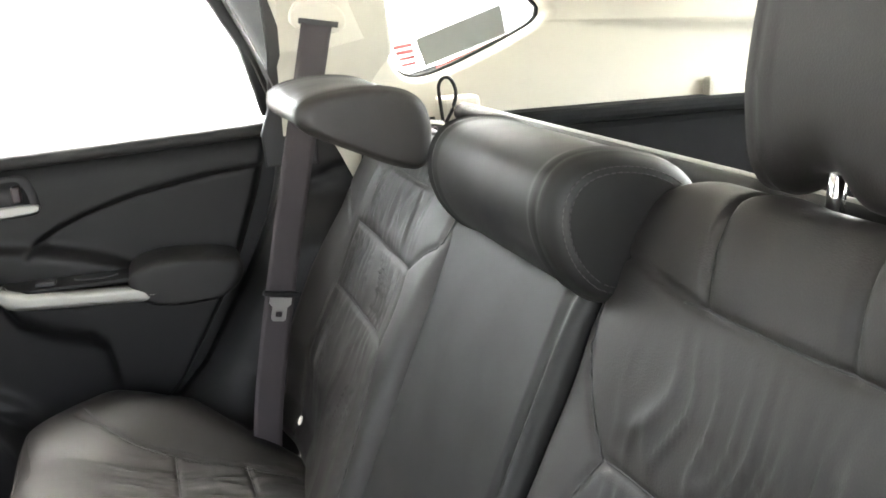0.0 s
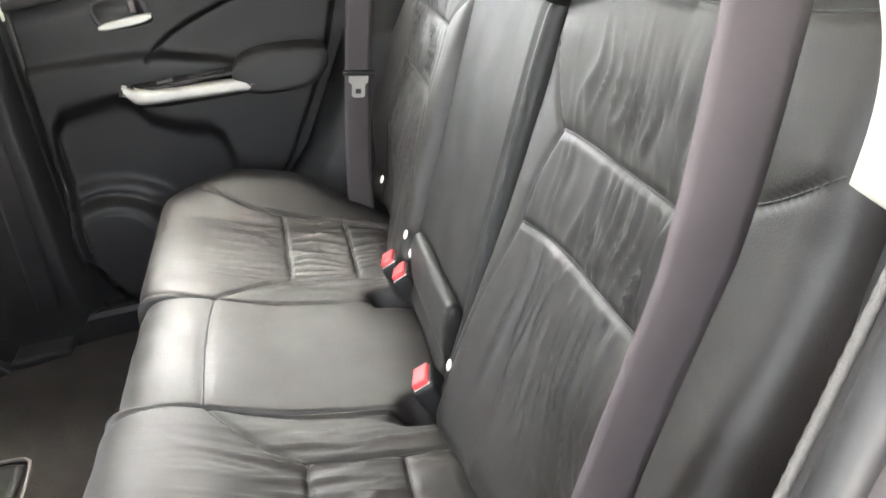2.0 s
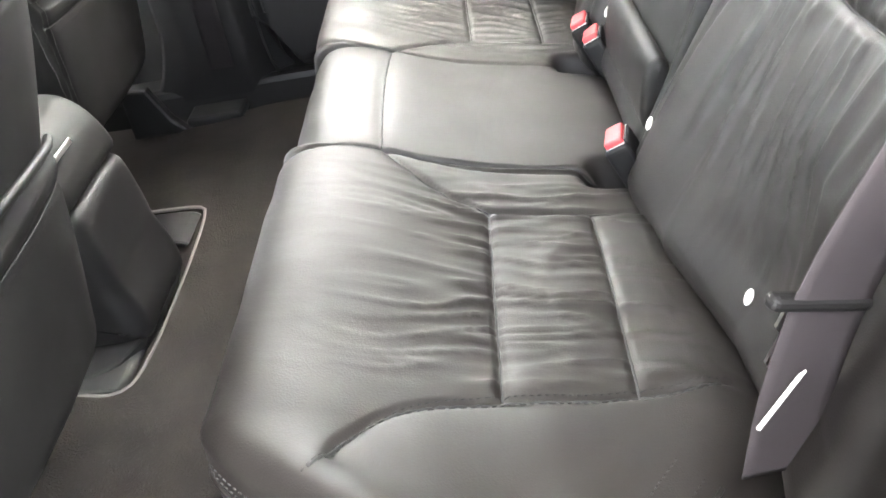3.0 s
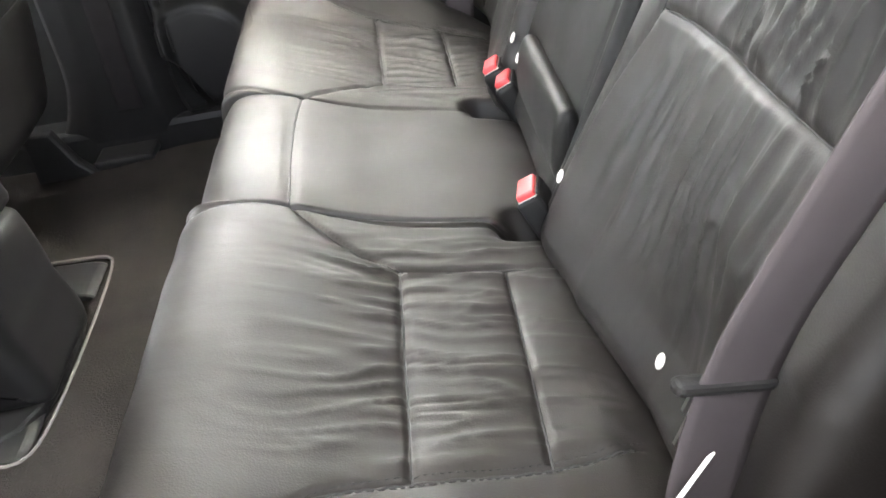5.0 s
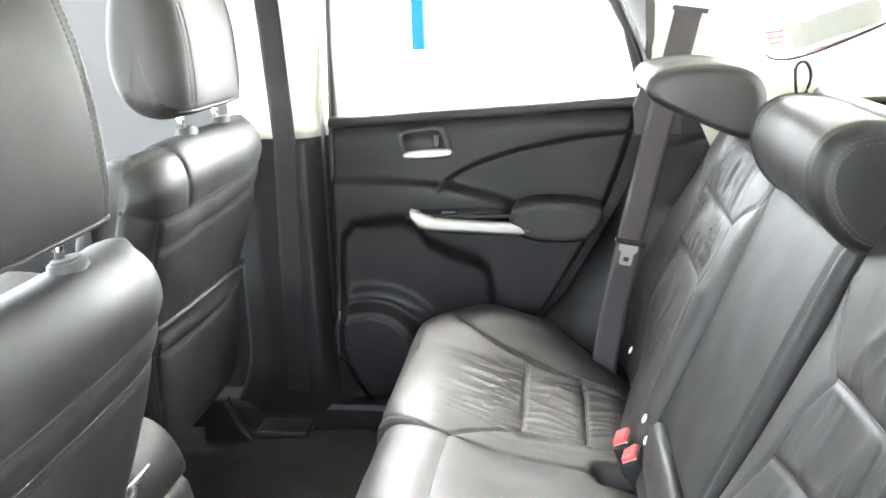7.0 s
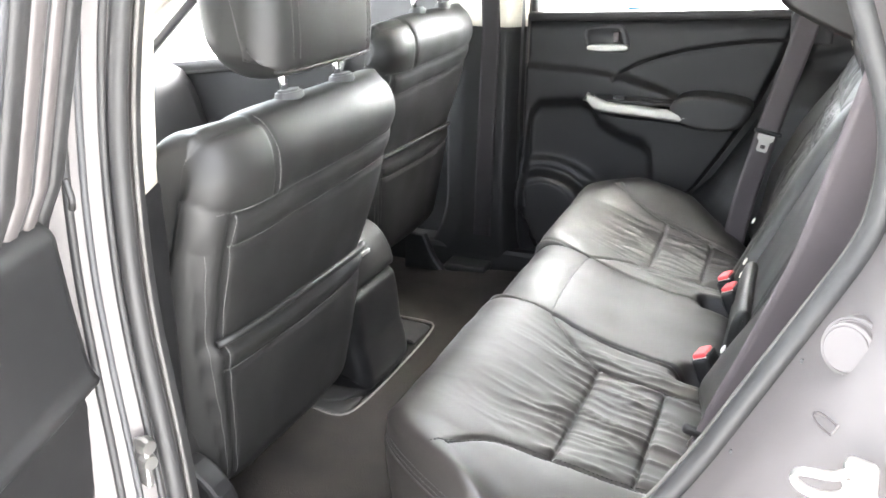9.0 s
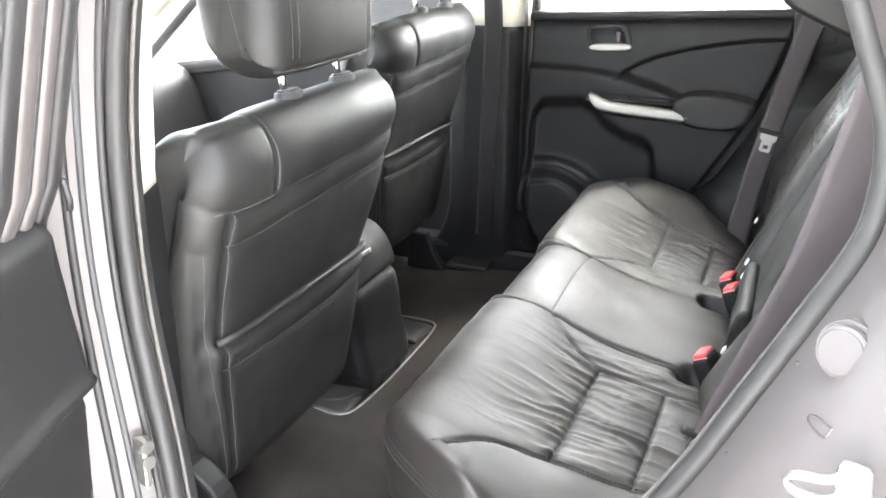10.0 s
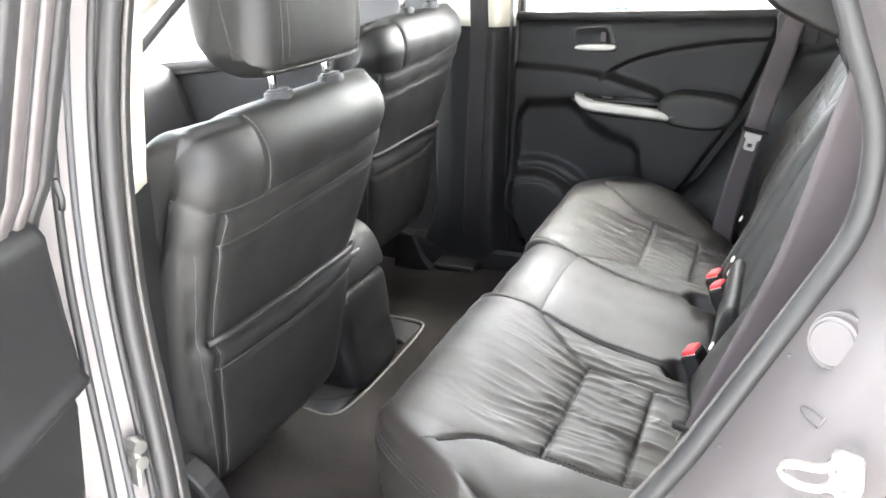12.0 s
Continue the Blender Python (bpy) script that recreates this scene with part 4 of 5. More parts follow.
# ---- far rear door ----
def far_door():
    d = thing("rear_door", "closed rear door with dark trim, armrest and silver pull", "car door", "rear doors")
    zs = [0.53, 0.60, 0.68, 0.772, 0.883, 0.968, 1.05, 1.118, 1.20]
    xr = [0.00, 0.08, 0.155, 0.237, 0.306, 0.355, 0.388, 0.411, 0.428]
    xf = [-0.12, -0.156, -0.200, -0.206, -0.205, -0.204, -0.203, -0.202, -0.20]
    belt_top = lambda x: 1.155 + 0.050 * (x + 0.19)

    def skin(u, v):
        z = 0.53 + 0.625 * v
        a, b = np.interp(z, zs, xf), np.interp(z, zs, xr)
        x = a + (b - a) * u
        z = z + (belt_top(x) - 1.155) * v ** 3
        y = 0.724 + 0 * x
        # shoulder over the light line
        line1 = np.interp(x, [-0.22, -0.183, -0.064, 0.0, 0.048, 0.10, 0.149, 0.18, 0.34, 0.42], [1.034, 1.035, 1.032, 1.026, 1.018, 1.005, 0.989, 0.972, 0.960, 0.968])
        y -= 0.016 / (1 + np.exp(-(line1 - z) / 0.003))
        # leather insert set back behind a groove
        arc = np.interp(x, [0.0, 0.035, 0.071, 0.105, 0.14, 0.18, 0.223, 0.27, 0.323, 0.411], [1.00, 1.028, 1.049, 1.064, 1.075, 1.087, 1.096, 1.105, 1.113, 1.121])
        g = np.abs(z - arc) + 9 * (x < 0.015)
        y += 0.006 * np.exp(-(g / 0.005) ** 2)
        y += 0.011 / (1 + np.exp(-(arc - z) / 0.0025)) * np.clip((x - 0.02) / 0.03, 0, 1) / (1 + np.exp(-(z - line1) / 0.004))
        # map pocket
        roof = np.interp(x, [-0.19, -0.182, -0.160, -0.06, -0.030, -0.01, 0.045, 0.095, 0.118, 0.130], [0.86, 0.915, 0.944, 0.954, 0.940, 0.908, 0.879, 0.866, 0.845, 0.80])
        inside = 1 / (1 + np.exp(-(roof - z) / 0.006)) / (1 + np.exp(-(0.122 - x) / 0.006)) / (1 + np.exp(-(x + 0.187) / 0.003))
        y += 0.024 * inside
        # speaker bulge and the sickle-shaped ledge over it
        r = np.hypot((x + 0.135) / 1.05, z - 0.665)
        y -= 0.044 / (1 + np.exp((r - 0.108) / 0.007)) - 0.003 * np.exp(-((r - 0.088) / 0.004) ** 2)
        ledge = np.hypot((x + 0.135) / 1.08, z - 0.655)
        y -= 0.014 / (1 + np.exp((ledge - 0.150) / 0.004)) / (1 + np.exp(-(r - 0.118) / 0.003)) * np.clip((z - 0.70) / 0.06, 0, 1)
        # soft roll along the window
        y += 0.024 * np.clip((z - belt_top(x) + 0.05) / 0.05, 0, 1) ** 2
        # slanted rear edge turns outwards
        y += 0.03 * np.clip((u - 0.97) / 0.03, 0, 1) ** 2 + 0.02 * np.clip((0.02 - u) / 0.02, 0, 1) ** 2
        return x, y, z
    sheet("trim_panel", skin, 180, 190, PLASTIC, d, thick=-0.02)
    top = [(x, 0.748, belt_top(x) - 0.004) for x in np.linspace(-0.20, 0.470, 15)]
    tube("belt_roll", top, 0, PLASTIC_SOFT, d, sides=12, flat=(0.030, 0.012, (0, 1, 0.0)), label="soft grey roll under the window")
    # armrest: silver pull in front, padded rest behind
    arm = sheet("armrest", lambda u, v: (-0.012 + 0.215 * u, 0.735 - 0.066 * np.sin(math.pi * v) ** 0.5 * (1 - 0.5 * (1 - u) ** 3), 0.922 + 0.046 * v - 0.004 * u), 40, 30, PLASTIC, d)
    pull_x, pull_top, pull_low = [-0.028, -0.022, -0.012, 0.0, 0.02, 0.10, 0.196, 0.204], [0.990, 0.989, 0.983, 0.978, 0.973, 0.968, 0.962, 0.956], [0.978, 0.962, 0.951, 0.947, 0.945, 0.940, 0.935, 0.940]
    def pull(u, v):
        x = -0.028 + 0.232 * u
        low, high = np.interp(x, pull_x, pull_low), np.interp(x, pull_x, pull_top)
        return x, 0.640 + 0.014 * np.abs(2 * v - 1) ** 5, low + (high - low) * v
    sheet("silver_pull", pull, 80, 16, SILVER, d, "satin silver pull strip", thick=-0.02)
    slab("switch_plate", [(-0.02, 0.662), (0.02, 0.650), (0.06, 0.650), (0.185, 0.653), (0.185, 0.715), (-0.02, 0.718)], 0.969, 0.977, PLASTIC, d, "dark switch plate", axis="z")
    part("window_switch", block(0.030, 0.060, 0.662, 0.682, 0.975, 0.983, 0.003), RUBBER, d)
    # flat black plate stands for the shade in the finger hollow
    slab("grip_cup", [tuple(p) for p in chaikin([(0.085, 0.668), (0.150, 0.668), (0.150, 0.70), (0.085, 0.70)], True, 2)], 0.9765, 0.979, RUBBER, d, "dark plate for the shaded finger hollow behind the pull", axis="z", bevel=0)
    pad = [(0.160, 0.966), (0.176, 0.938), (0.20, 0.926), (0.24, 0.921), (0.30, 0.922), (0.330, 0.940), (0.344, 0.962), (0.343, 0.985), (0.32, 0.993), (0.27, 0.999), (0.215, 1.001), (0.175, 0.990)]
    pillow("armrest_pad", pad, 0.640, 0.745, PLASTIC_SOFT, d, None, rim=0.014, step=0.006, label="padded leather armrest", thin=True)
    # inner handle
    to_door = lambda x, z: (-0.005 + (x + 0.022) * 0.78, 1.108 + (z - 1.1175) * 0.95)
    hz = chaikin([to_door(*p) for p in ((-0.090, 1.142), (-0.094, 1.125), (-0.080, 1.090), (-0.06, 1.084), (0.025, 1.083), (0.050, 1.090), (0.044, 1.125), (0.030, 1.152), (0.0, 1.154), (-0.07, 1.146))], True, 2)
    hub = hz.mean(0)
    ring_in, ring_out = hub + (hz - hub) * 0.80, hz
    n = len(hz)
    verts = [(p[0], 0.7235, p[1]) for p in ring_out] + [(p[0], 0.706, p[1]) for p in ring_in] + [(p[0], 0.7225, p[1]) for p in ring_in]
    faces = [(k * n + i, k * n + (i + 1) % n, (k + 1) * n + (i + 1) % n, (k + 1) * n + i) for k in range(2) for i in range(n)] + [tuple(range(2 * n, 3 * n))]
    h = link_mesh("handle_bezel", verts, faces, RUBBER, d, "dark recessed handle surround")
    lever = chaikin([(-0.050, 1.090), (-0.042, 1.079), (0.046, 1.084), (0.052, 1.092), (0.046, 1.099), (-0.03, 1.096)], True, 2)
    slab("lever", [tuple(p) for p in lever], 0.696, 0.712, SILVER, h, "silver release lever", bevel=0.003)
    part("lock_knob", block(0.012, 0.026, 0.708, 0.726, 1.101, 1.126, 0.003), material("maroon_lock", (0.016, 0.007, 0.009), 0.45), h, "maroon lock slide")
    # window glass with dark frame
    frame_line = [(-0.195, 0.75, 1.14), (-0.195, 0.745, 1.30), (-0.18, 0.715, 1.49), (-0.03, 0.695, 1.555), (0.2, 0.70, 1.545), (0.32, 0.725, 1.44), (0.388, 0.742, 1.32), (0.418, 0.75, 1.205)]
    tube("window_frame", frame_line, 0, RUBBER, d, sides=10, flat=(0.018, 0.012, (0, 1, 0)), label="black rubber window channel")
    slab("rear_divider", [(0.398, 1.176), (0.402, 1.185), (0.412, 1.215), (0.420, 1.30), (0.416, 1.385), (0.390, 1.48), (0.402, 1.48), (0.430, 1.385), (0.466, 1.28), (0.488, 1.20), (0.488, 1.120), (0.402, 1.120)], 0.702, 0.716, RUBBER, d, "black window divider post", bevel=0.003)
    pane = sheet("pane", lambda u, v: (-0.195 + 0.63 * u, 0.755 - 0.05 * v ** 1.5, 1.155 + 0.40 * v), 6, 8, GLASS, d, thick=0.004)
    pane.visible_shadow = False
    grown = np.array([0.12, 1.05]) + (resample(FAR_OPENING, 0.03) - np.array([0.12, 1.05])) * 1.035
    plate = [tuple(p) for p in grown if p[1] < 1.155]
    slab("outer_skin", plate, 0.79, 0.89, RUBBER, d, bevel=0)
    return d


far_door()


# ---- open near rear door, swung out on its front hinge ----
def near_door():
    d = thing("rear_door", "open rear door swung outwards, dark trim and bare window frame", "car door", "rear doors")
    # local: s runs from the hinge outwards along the door, y is its thickness, inner face at y = 0
    def skin(u, v):
        z = 0.56 + 0.550 * v
        s = (0.02 + np.interp(z, [0.55, 0.70, 0.80, 0.915, 1.01, 1.075, 1.15], [-0.13, -0.06, -0.01, 0.035, 0.055, 0.066, 0.07])) + 0.80 * u
        y = 0.0 * s
        crease = np.interp(s, [0.0, 0.12, 0.3, 0.9], [0.915, 0.905, 0.895, 0.88])
        y += 0.020 / (1 + np.exp(-(crease - z) / 0.006))
        y -= 0.010 * np.exp(-((z - crease - 0.012) / 0.010) ** 2)
        y += 0.03 * np.clip((0.012 - u) / 0.012, 0, 1) ** 2 + 0.035 * np.clip((v - 0.95) / 0.05, 0, 1) ** 2
        return s, -y, z
    sheet("trim_panel", skin, 90, 90, PLASTIC, d, thick=0.02)
    part("frame_shell", block(0.03, 0.86, -0.10, -0.035, 0.50, 1.06, 0.012), PAINT, d, "metallic painted door shell")
    part("belt_ledge", block(0.10, 0.84, -0.09, -0.035, 1.085, 1.10, 0.006), PLASTIC, d)
    for s, w, m, nm in ((0.074, 0.004, RUBBER, "edge_seal"), (0.087, 0.009, SEAL, "frame_post"), (0.099, 0.004, RUBBER, "edge_seal"), (0.112, 0.009, PAINT, "frame_post"), (0.124, 0.0045, RUBBER, "edge_seal"), (0.141, 0.012, PAINT, "frame_post"), (0.166, 0.013, SEAL, "frame_post"), (0.184, 0.006, RUBBER, "glass_channel")):
        deep = -0.014 if m in (SEAL, PAINT) else -0.018
        tube(nm, [(s, deep - 0.03, 1.04), (s + 0.001, deep - 0.012, 1.10), (s + 0.002, deep + 0.008, 1.14), (s + 0.006, deep + 0.050, 1.30), (s + 0.02, deep + 0.11, 1.54)], 0, m, d, sides=12, flat=(w, 0.014, (1, 0, 0)))
    tube("window_header", [(0.10, 0.09, 1.53), (0.4, 0.09, 1.55), (0.72, 0.05, 1.40), (0.80, -0.03, 1.07)], 0.02, RUBBER, d)
    tube("corner_clip", [(0.074, 0.004, 1.135), (0.070, 0.006, 1.115), (0.068, 0.004, 1.104)], 0.0035, SEAL, d)
    pane = sheet("pane", lambda u, v: (0.186 + 0.56 * u, -0.016 + 0.10 * v, 1.06 + 0.42 * v), 4, 6, GLASS, d, thick=0.004)
    pane.visible_shadow = False
    d.matrix_basis = pose(-0.222, -0.752, 0, 0, 0, -76)
    # check strap bolt at the hinge gap
    c = thing("door_check", "steel door check bolt between door and pillar", "hinge")
    part("strap", block(-0.012, 0.012, -0.005, 0.005, -0.05, 0.02, 0.003), STEEL, c)
    for dz in (0.012, -0.012):
        bm = bmesh.new()
        bmesh.ops.create_cone(bm, cap_ends=True, segments=12, radius1=0.013, radius2=0.010, depth=0.014, matrix=pose(0.008, 0.002, dz, 0, 90))
        part("bolt", bm, STEEL, c)
    c.matrix_basis = pose(-0.180, -0.787, 0.825, 0, 0, -20) @ Matrix.Scale(0.8, 4)


near_door()


# ---- front seats ----
def front_seat(x, y, lift, foot):
    s = thing("front_seat", "black leather front seat with stitched back and map pocket", "seat", "front seats")
    sec = [(-0.285, 0.60), (-0.270, 0.70), (-0.248, 0.84), (-0.190, 1.03), (-0.180, 1.075), (-0.196, 1.112), (-0.225, 1.127), (-0.28, 1.105), (-0.31, 1.03), (-0.36, 0.85), (-0.39, 0.62)]
    seams = [
        [(1.038, -0.31), (1.045, -0.245), (1.020, -0.225), (1.022, -0.13), (1.030, 0.06), (1.040, 0.24)],
        [(1.14, -0.145), (1.08, -0.138), (1.03, -0.132)],
        [(1.125, -0.28), (1.118, -0.20), (1.118, -0.145)],
        [(1.02, -0.205), (0.97, -0.208), (0.80, -0.195), (0.62, -0.175)],
        [(0.975, -0.235), (0.80, -0.218), (0.62, -0.195)],
        [(0.975, -0.205), (0.985, 0.0), (1.0, 0.23)],
        [(0.835, -0.20), (0.83, 0.0), (0.842, 0.23)],
        [(0.805, -0.20), (0.80, 0.0), (0.81, 0.23)],
    ]
    def relief(X, Y, Z, NX, NZ):
        back = np.clip((NX - 0.1) / 0.4, 0, 1)
        top = np.clip((NZ - 0.1) / 0.4, 0, 1)
        d = seam_distance(Z, Y - y, seams)
        out = np.maximum(back, top) * (0.005 * (1 - np.exp(-d / 0.02)) - 0.0045 * np.exp(-(d / 0.0028) ** 2))
        out += back * 0.012 / (1 + np.exp(-(0.838 - Z) / 0.003)) * np.clip((0.225 - np.abs(Y - y)) / 0.02, 0, 1)
        out += back * 0.0016 * vnoise(Z * 14, (Y - y) * 14, 6)
        out -= back * 0.02 * np.clip((np.abs(Y - y) - 0.17) / 0.08, 0, 1) ** 2
        return out
    def bow(X, Y, Z):
        t = (Y - y) / 0.25
        wide = np.interp(Z, [0.60, 0.80, 1.0, 1.06, 1.14], [0.86, 0.95, 1.03, 1.04, 0.98])
        X2 = X - 0.012 * t ** 4
        Y[:] = y + (Y - y) * wide
        return X2 + x, Z
    shell = pillow("backrest", sec, y - 0.243, y + 0.243, LEATHER_SMOOTH, s, relief, rim=0.026, step=0.0055, bow=bow)
    # pale stitch lines that follow the seams
    wide_at = lambda z: float(np.interp(z, [0.60, 0.80, 1.0, 1.06, 1.14], [0.86, 0.95, 1.03, 1.04, 0.98]))
    def on_back(z, yy, lift=0.0015):
        xx = float(np.interp(z, [0.62, 0.70, 0.84, 1.03, 1.08], [-0.277, -0.266, -0.242, -0.1875, -0.183]))
        drop = 0.02 * max(0.0, (abs(yy) - 0.17) / 0.08) ** 2 + 0.012 * (yy / 0.25) ** 4
        return (x + xx + lift - drop + (0.004 if z > 0.84 else 0.014), y + yy * wide_at(z), z)
    for line, off in ((seams[0][2:], 0.005), (seams[1], 0.0), (seams[5], 0.005), (seams[3], 0.0), (seams[4], 0.0), (seams[7], -0.004)):
        vertical = abs(line[0][0] - line[-1][0]) > 0.08
        pts = [(y + (yy + (0.005 if vertical else 0)) * wide_at(z), z + (0 if vertical else off)) for z, yy in line]
        stitches("stitching", shell, pts, "x", STITCH, s, radius=0.0006, long=0.0050, gap=0.0006)
    # pocket lip, bulging open a little
    lip = [on_back(0.846 + 0.012 * (1 - (k / 8) ** 2), 0.21 * k / 8, 0.010 * (1 - (k / 8) ** 2) + 0.001) for k in range(-8, 9)]
    tube("pocket_lip", lip, 0.005, LEATHER_SMOOTH, s, sides=8)
    # headrest on two posts
    head = [(-0.196, 1.160), (-0.192, 1.178), (-0.190, 1.215), (-0.196, 1.31), (-0.225, 1.40), (-0.27, 1.415), (-0.30, 1.36), (-0.315, 1.25), (-0.29, 1.17), (-0.25, 1.150)]
    def hr(X, Y, Z, NX, NZ):
        t = np.abs(np.abs(Y - y) - 0.098)
        return -0.003 * np.exp(-(t / 0.003) ** 2)
    def hb(X, Y, Z):
        Y[:] = y + (Y - y) * np.interp(Z, [1.15, 1.20, 1.43], [0.97, 1.03, 0.93])
        return X + x - 0.015 * ((Y - y) / 0.14) ** 4, Z
    y0 = y
    y = y + 0.036
    h = pillow("headrest", head, y - 0.143, y + 0.143, LEATHER_SMOOTH, s, hr, rim=0.036, step=0.0065, bow=hb)
    hem = drape(h, [(y + k * 0.0125, 1.166) for k in range(-10, 11)], "x", 0.004, 0.0008)
    if len(hem) > 3:
        tube("piping", hem, 0.0024, LEATHER_SMOOTH, h, sides=8, label="leather piping along the lower edge")
    for dy in (-0.106, -0.094, 0.094, 0.106):
        stitches("stitching", h, [(y + dy, 1.18), (y + dy, 1.28), (y + dy, 1.39)], "x", CHARCOAL, h, radius=0.0007, long=0.0045, gap=0.0014)
    for dy in (-0.073, 0.073):
        tube("post", [(x - 0.232, y + dy, 1.10), (x - 0.236, y + dy, 1.20)], 0.0055, CHROME, h, sides=12)
        bm = bmesh.new()
        bmesh.ops.create_cone(bm, cap_ends=True, segments=28, radius1=0.019, radius2=0.016, depth=0.014, matrix=pose(x - 0.226, y + dy, 1.130, 0, -8) @ Matrix.Diagonal((0.95, 1.35, 1, 1)))
        bmesh.ops.bevel(bm, geom=[e for e in bm.edges if max(len(f.verts) for f in e.link_faces) > 4], offset=0.003, segments=2, affect="EDGES")
        part("post_collar", bm, RUBBER, s, "black plastic post collar", smooth=False)
    y = y0
    # seat cushion, side cover, rails
    cu = [(-0.30, 0.62), (-0.28, 0.72), (-0.34, 0.80), (-0.55, 0.79), (-0.74, 0.83), (-0.80, 0.80), (-0.80, 0.68), (-0.70, 0.62)]
    pillow("cushion", cu, y - 0.25, y + 0.25, LEATHER_SMOOTH, s, None, rim=0.05, step=0.012, bow=lambda X, Y, Z: (X + x, Z))
    for sy in (-1, 1):
        cover = chaikin([(-0.235, 0.655), (-0.225, 0.60), (-0.25, 0.565), (-0.40, 0.56), (-0.70, 0.58), (-0.74, 0.64), (-0.50, 0.68), (-0.30, 0.70)], True, 2)
        if sy * y > 0 and y < 0:
            slab("side_cover", [(p[0] + x, p[1]) for p in cover], y + sy * 0.205, y + sy * 0.245, PLASTIC, s, "dark plastic recliner cover", bevel=0.006)
        part("rail", block(x - 0.75, x - 0.42, y + sy * 0.17 - 0.018, y + sy * 0.17 + 0.018, 0.505 - lift, 0.56 - lift, 0.004), RUBBER, s)
    ft = chaikin([(-0.272, 0.50), (-0.274, 0.507), (-0.29, 0.513), (-0.37, 0.516), (-0.40, 0.516), (-0.40, 0.50)], True, 2)
    slab("rail_cover", [(p[0], p[1] - lift) for p in ft], foot - 0.048, foot + 0.048, PLASTIC, s, "dark plastic rail end cover", bevel=0.005)
    s.matrix_basis = pose(0, 0, lift)
    return s


front_seat(0.045, -0.409, 0.024, -0.112)
front_seat(-0.105, 0.375, 0.060, 0.222)


# ---- console, mats, dashboard ----
def console():
    c = thing("centre_console", "dark plastic centre console with a rounded rear end", "console")
    top = [(-0.285, 0.52), (-0.276, 0.60), (-0.286, 0.68), (-0.296, 0.706), (-0.36, 0.715), (-0.75, 0.72), (-0.80, 0.62), (-0.80, 0.50), (-0.31, 0.50)]
    pillow("body", top, -0.075, 0.135, PLASTIC, c, None, rim=0.03, step=0.010, bow=lambda X, Y, Z: (X + 0.035 * np.clip((0.60 - Z) / 0.10, 0, 1) * np.clip((X + 0.4) / 0.1, 0, 1), Z))
    lid = [(-0.288, 0.703), (-0.296, 0.745), (-0.320, 0.785), (-0.36, 0.806), (-0.60, 0.81), (-0.62, 0.73), (-0.36, 0.712)]
    pillow("armrest_lid", lid, -0.068, 0.128, LEATHER_SMOOTH, c, None, rim=0.02, step=0.008, label="padded console lid")
    tube("lid_trim", [(-0.300, y, 0.770) for y in np.linspace(-0.05, 0.02, 8)], 0, SILVER, c, sides=8, flat=(0.004, 0.002, (0, 0, 1)), label="bright trim strip on the lid")
    foot = chaikin([(-0.262, 0.19), (-0.262, -0.13), (-0.42, -0.14), (-0.42, 0.20)], True, 2)
    slab("foot", [tuple(p) for p in foot], 0.498, 0.516, PLASTIC, c, "dark plastic console foot", axis="z", bevel=0.006)


console()


def floor_mat():
    m = thing("floor_mat", "dark brown carpet floor mat with a grey bound edge", "mat")
    edge = [(-0.06, -0.66), (-0.42, -0.64), (-0.42, -0.145), (-0.34, -0.155), (-0.278, -0.172), (-0.255, -0.13), (-0.252, 0.10), (-0.258, 0.262), (-0.275, 0.283), (-0.34, 0.285), (-0.42, 0.29), (-0.42, 0.60), (-0.28, 0.61), (-0.255, 0.66), (-0.06, 0.66)]
    loop = resample(chaikin(edge, True, 2), 0.015)
    slab("carpet_sheet", [tuple(p) for p in loop], 0.503, 0.511, CARPET, m, axis="z", bevel=0.002)
    tube("binding", [(p[0], p[1], 0.510) for p in loop if p[1] < 0.30 and p[0] < -0.2], 0.0030, MAT_TRIM, m, sides=6, label="grey bound edge")
    t = thing("seat_foot_cover", "dark plastic floor bracket at the far sill", "bracket")
    part("plate", block(-0.375, -0.262, 0.615, 0.70, 0.503, 0.522, 0.006), PLASTIC, t)
    slab("fin", [(-0.48, 0.503), (-0.365, 0.503), (-0.395, 0.535), (-0.425, 0.600), (-0.48, 0.605)], 0.60, 0.625, PLASTIC, t, bevel=0.006)


floor_mat()


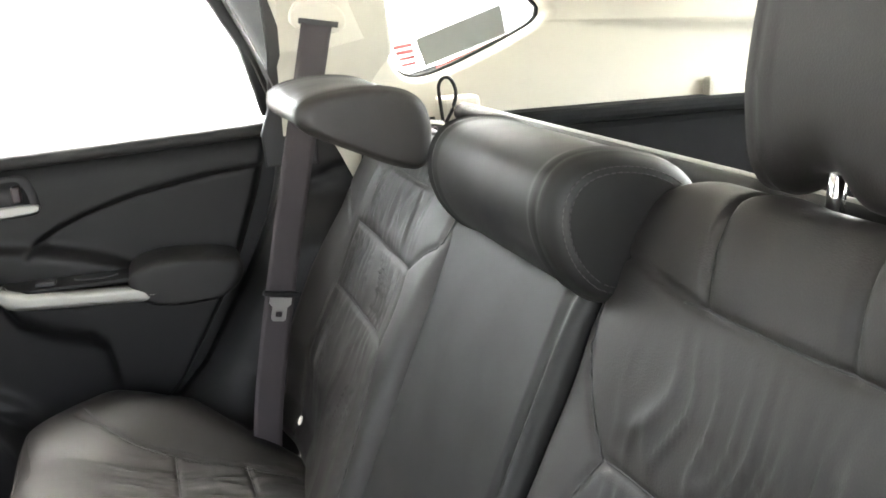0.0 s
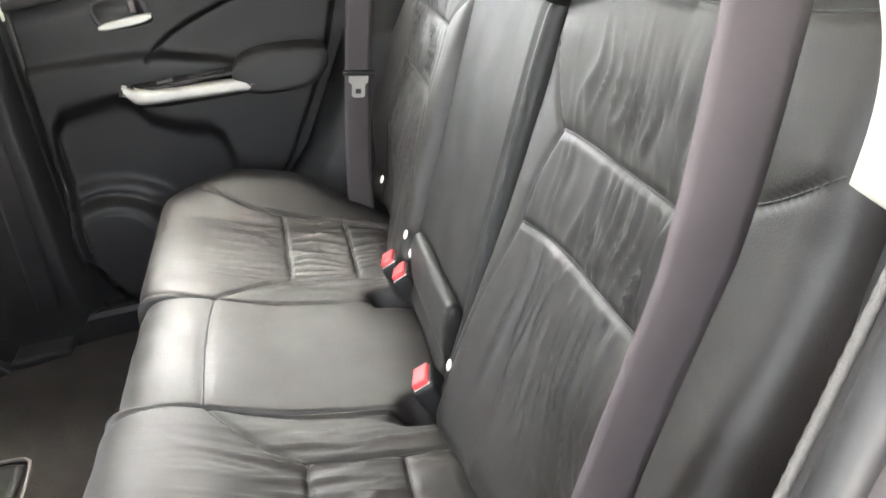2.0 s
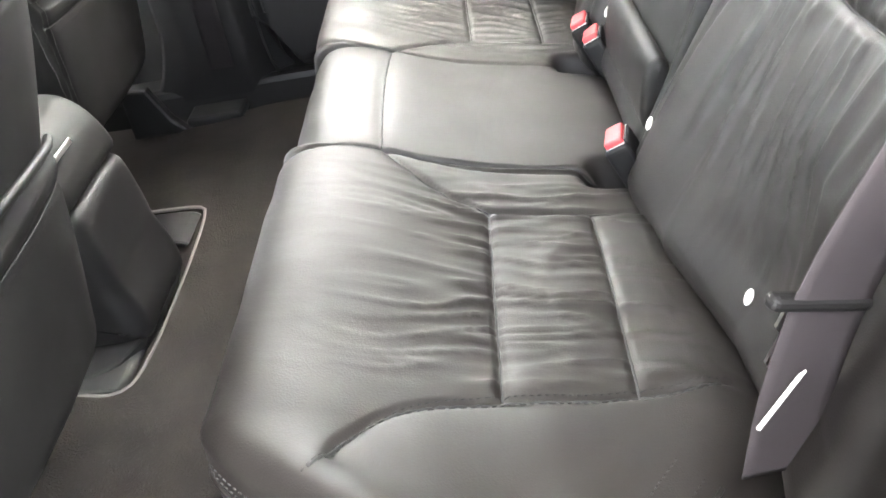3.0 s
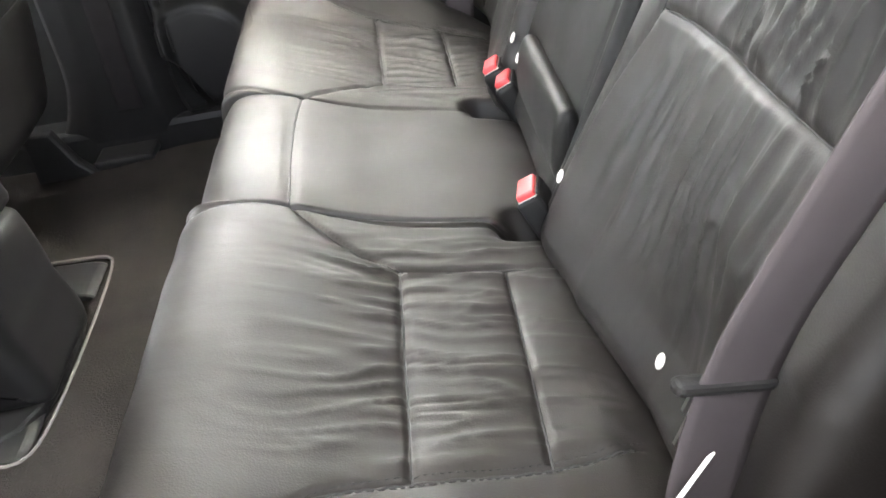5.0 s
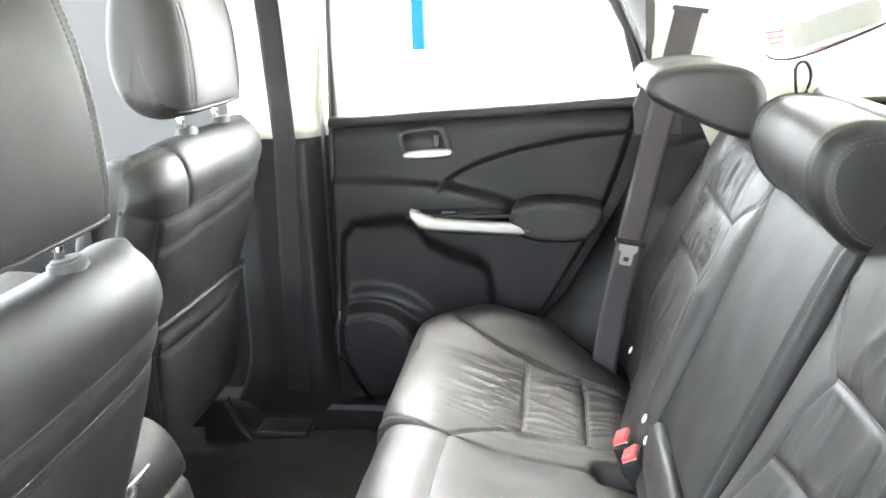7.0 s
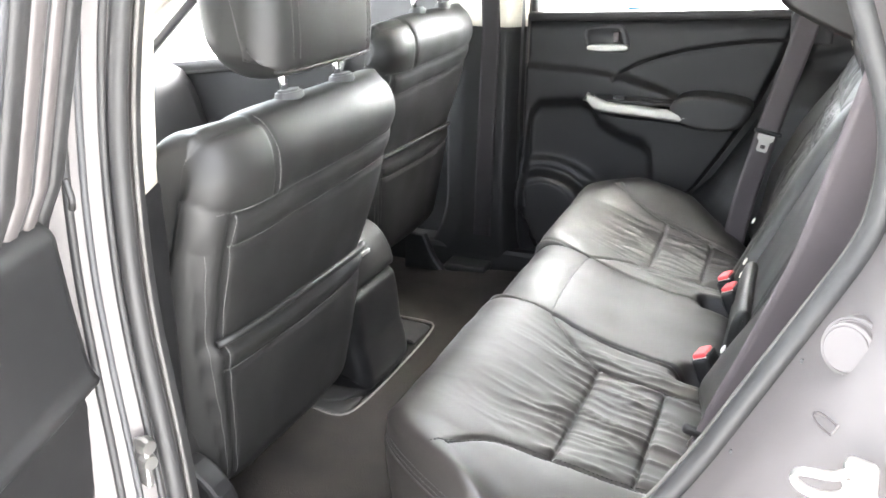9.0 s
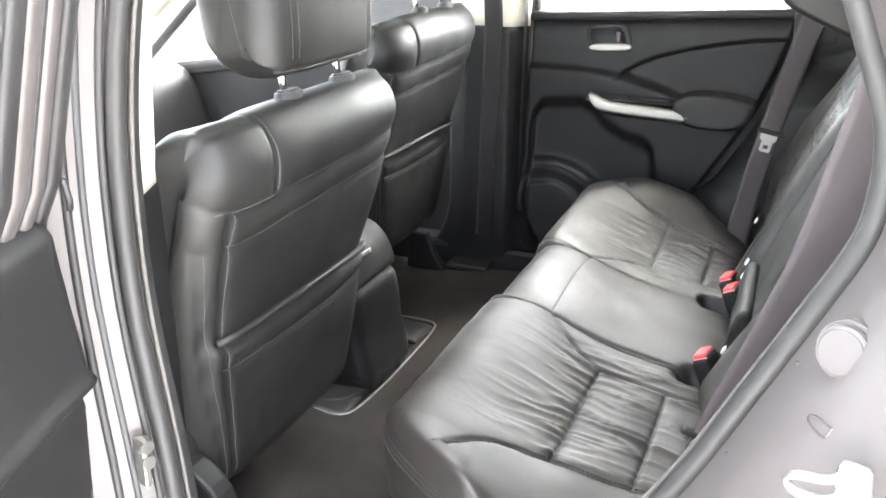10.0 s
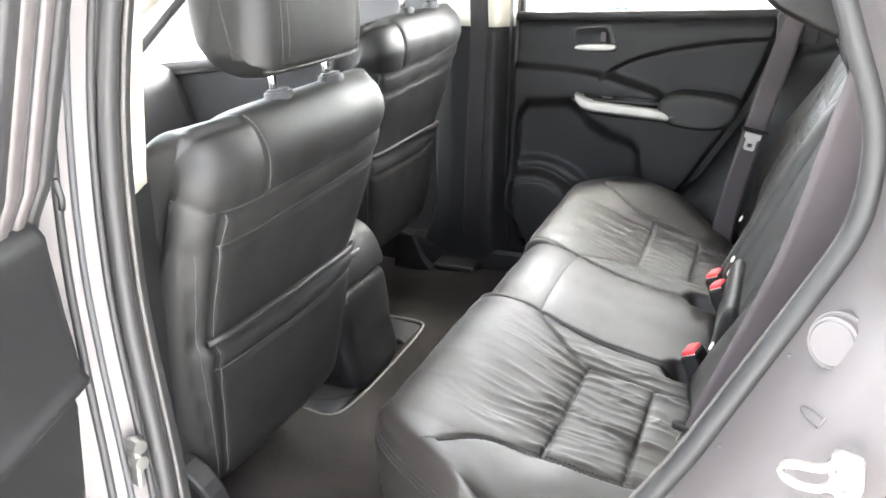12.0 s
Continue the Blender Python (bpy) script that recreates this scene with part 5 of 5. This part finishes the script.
def dashboard():
    d = thing("dashboard", "dark dashboard with a curved top under the windscreen", "dashboard")
    def top(u, v):
        y = -0.72 + 1.44 * u
        x = -1.55 + 0.45 * v - 0.06 * (2 * u - 1) ** 2
        z = 0.885 + 0.03 * np.sin(math.pi * v) + 0.05 * (2 * u - 1) ** 2 * u - 0.20 * np.clip((v - 0.8) / 0.2, 0, 1) ** 2
        return x, y, z
    sheet("top_pad", top, 40, 24, PLASTIC, d, thick=-0.02)
    part("lower", block(-1.5, -1.16, -0.70, 0.70, 0.60, 0.74, 0.04, 3), PLASTIC, d)
    pane = sheet("windscreen", lambda u, v: (-1.68 + 0.92 * v - 0.08 * (2 * u - 1) ** 2 * (1 - v), -0.72 + 1.44 * u, 0.90 + 0.68 * v), 10, 10, GLASS, None, thick=0.004)
    tagged(pane, "clear windscreen glass", "windscreen", kind="structure")
    pane.visible_shadow = False
    hood = sheet("bonnet", lambda u, v: (-2.6 + 0.95 * v, -0.78 + 1.56 * u, 0.76 + 0.12 * v - 0.08 * (2 * u - 1) ** 4), 20, 20, PAINT, None, thick=-0.02)
    tagged(hood, "grey metallic bonnet in front of the windscreen", "bonnet", kind="structure")
    tg = thing("tailgate", "closed tailgate with its rear window", "tailgate")
    tg["kind"] = "structure"
    pane = part("pane", block(1.46, 1.465, -0.56, 0.56, 1.14, 1.56, 0), GLASS, tg)
    pane.visible_shadow = False
    for side in (-1, 1):
        tube("pillar", [(1.62, side * 0.66, 1.1), (1.46, side * 0.62, 1.58)], 0.06, CREAM, tg)


dashboard()


# ---- behind the bench ----
def cargo_cover():
    c = thing("cargo_cover", "rolled cargo cover in a grey bar behind the bench", "cargo cover")
    tube("bar", [(0.700, y, 1.201) for y in np.linspace(-0.585, 0.585, 24)], 0.0135, PLASTIC_SOFT, c, sides=16)
    tube("bright_edge", [(0.702, y, 1.213) for y in np.linspace(-0.575, 0.575, 24)], 0.004, SILVER, c, sides=8)
    for side in (-1, 1):
        part("end_cap", block(0.665, 0.735, side * 0.572, side * 0.612, 1.176, 1.226, 0.010, 3), CREAM if side > 0 else PLASTIC, c)
    loop = [(x, y, z - 0.042) for x, y, z in ((0.645, 0.50, 1.235), (0.64, 0.498, 1.27), (0.635, 0.49, 1.300), (0.647, 0.475, 1.310), (0.657, 0.468, 1.288), (0.653, 0.475, 1.262), (0.645, 0.488, 1.24))]
    k = thing("pull_strap", "thin black looped strap on the seat shoulder", "strap")
    tube("cord", [tuple(p) for p in chaikin(loop, False, 2)], 0.0028, RUBBER, k, sides=6)
    s = thing("window_sticker", "grey rectangular sticker on the quarter window", "sticker")
    slab("sheet", [(0.668, 1.313), (0.821, 1.363), (0.830, 1.314), (0.682, 1.268)], 0.6955, 0.6965, STICKER, s, bevel=0)
    r = thing("window_print", "faded red and white printed label on the quarter window", "sticker")
    for k in range(4):
        slab("red_bar", [(0.628 + 0.004 * k, 1.304 - 0.010 * k), (0.660 + 0.002 * k, 1.308 - 0.010 * k), (0.660 + 0.002 * k, 1.302 - 0.010 * k), (0.628 + 0.004 * k, 1.298 - 0.010 * k)], 0.6955, 0.6965, PRINT, r, bevel=0)
    slab("red_line", [(0.70, 1.266), (0.835, 1.314), (0.838, 1.307), (0.704, 1.260)], 0.6955, 0.6965, PRINT, r, bevel=0)


cargo_cover()
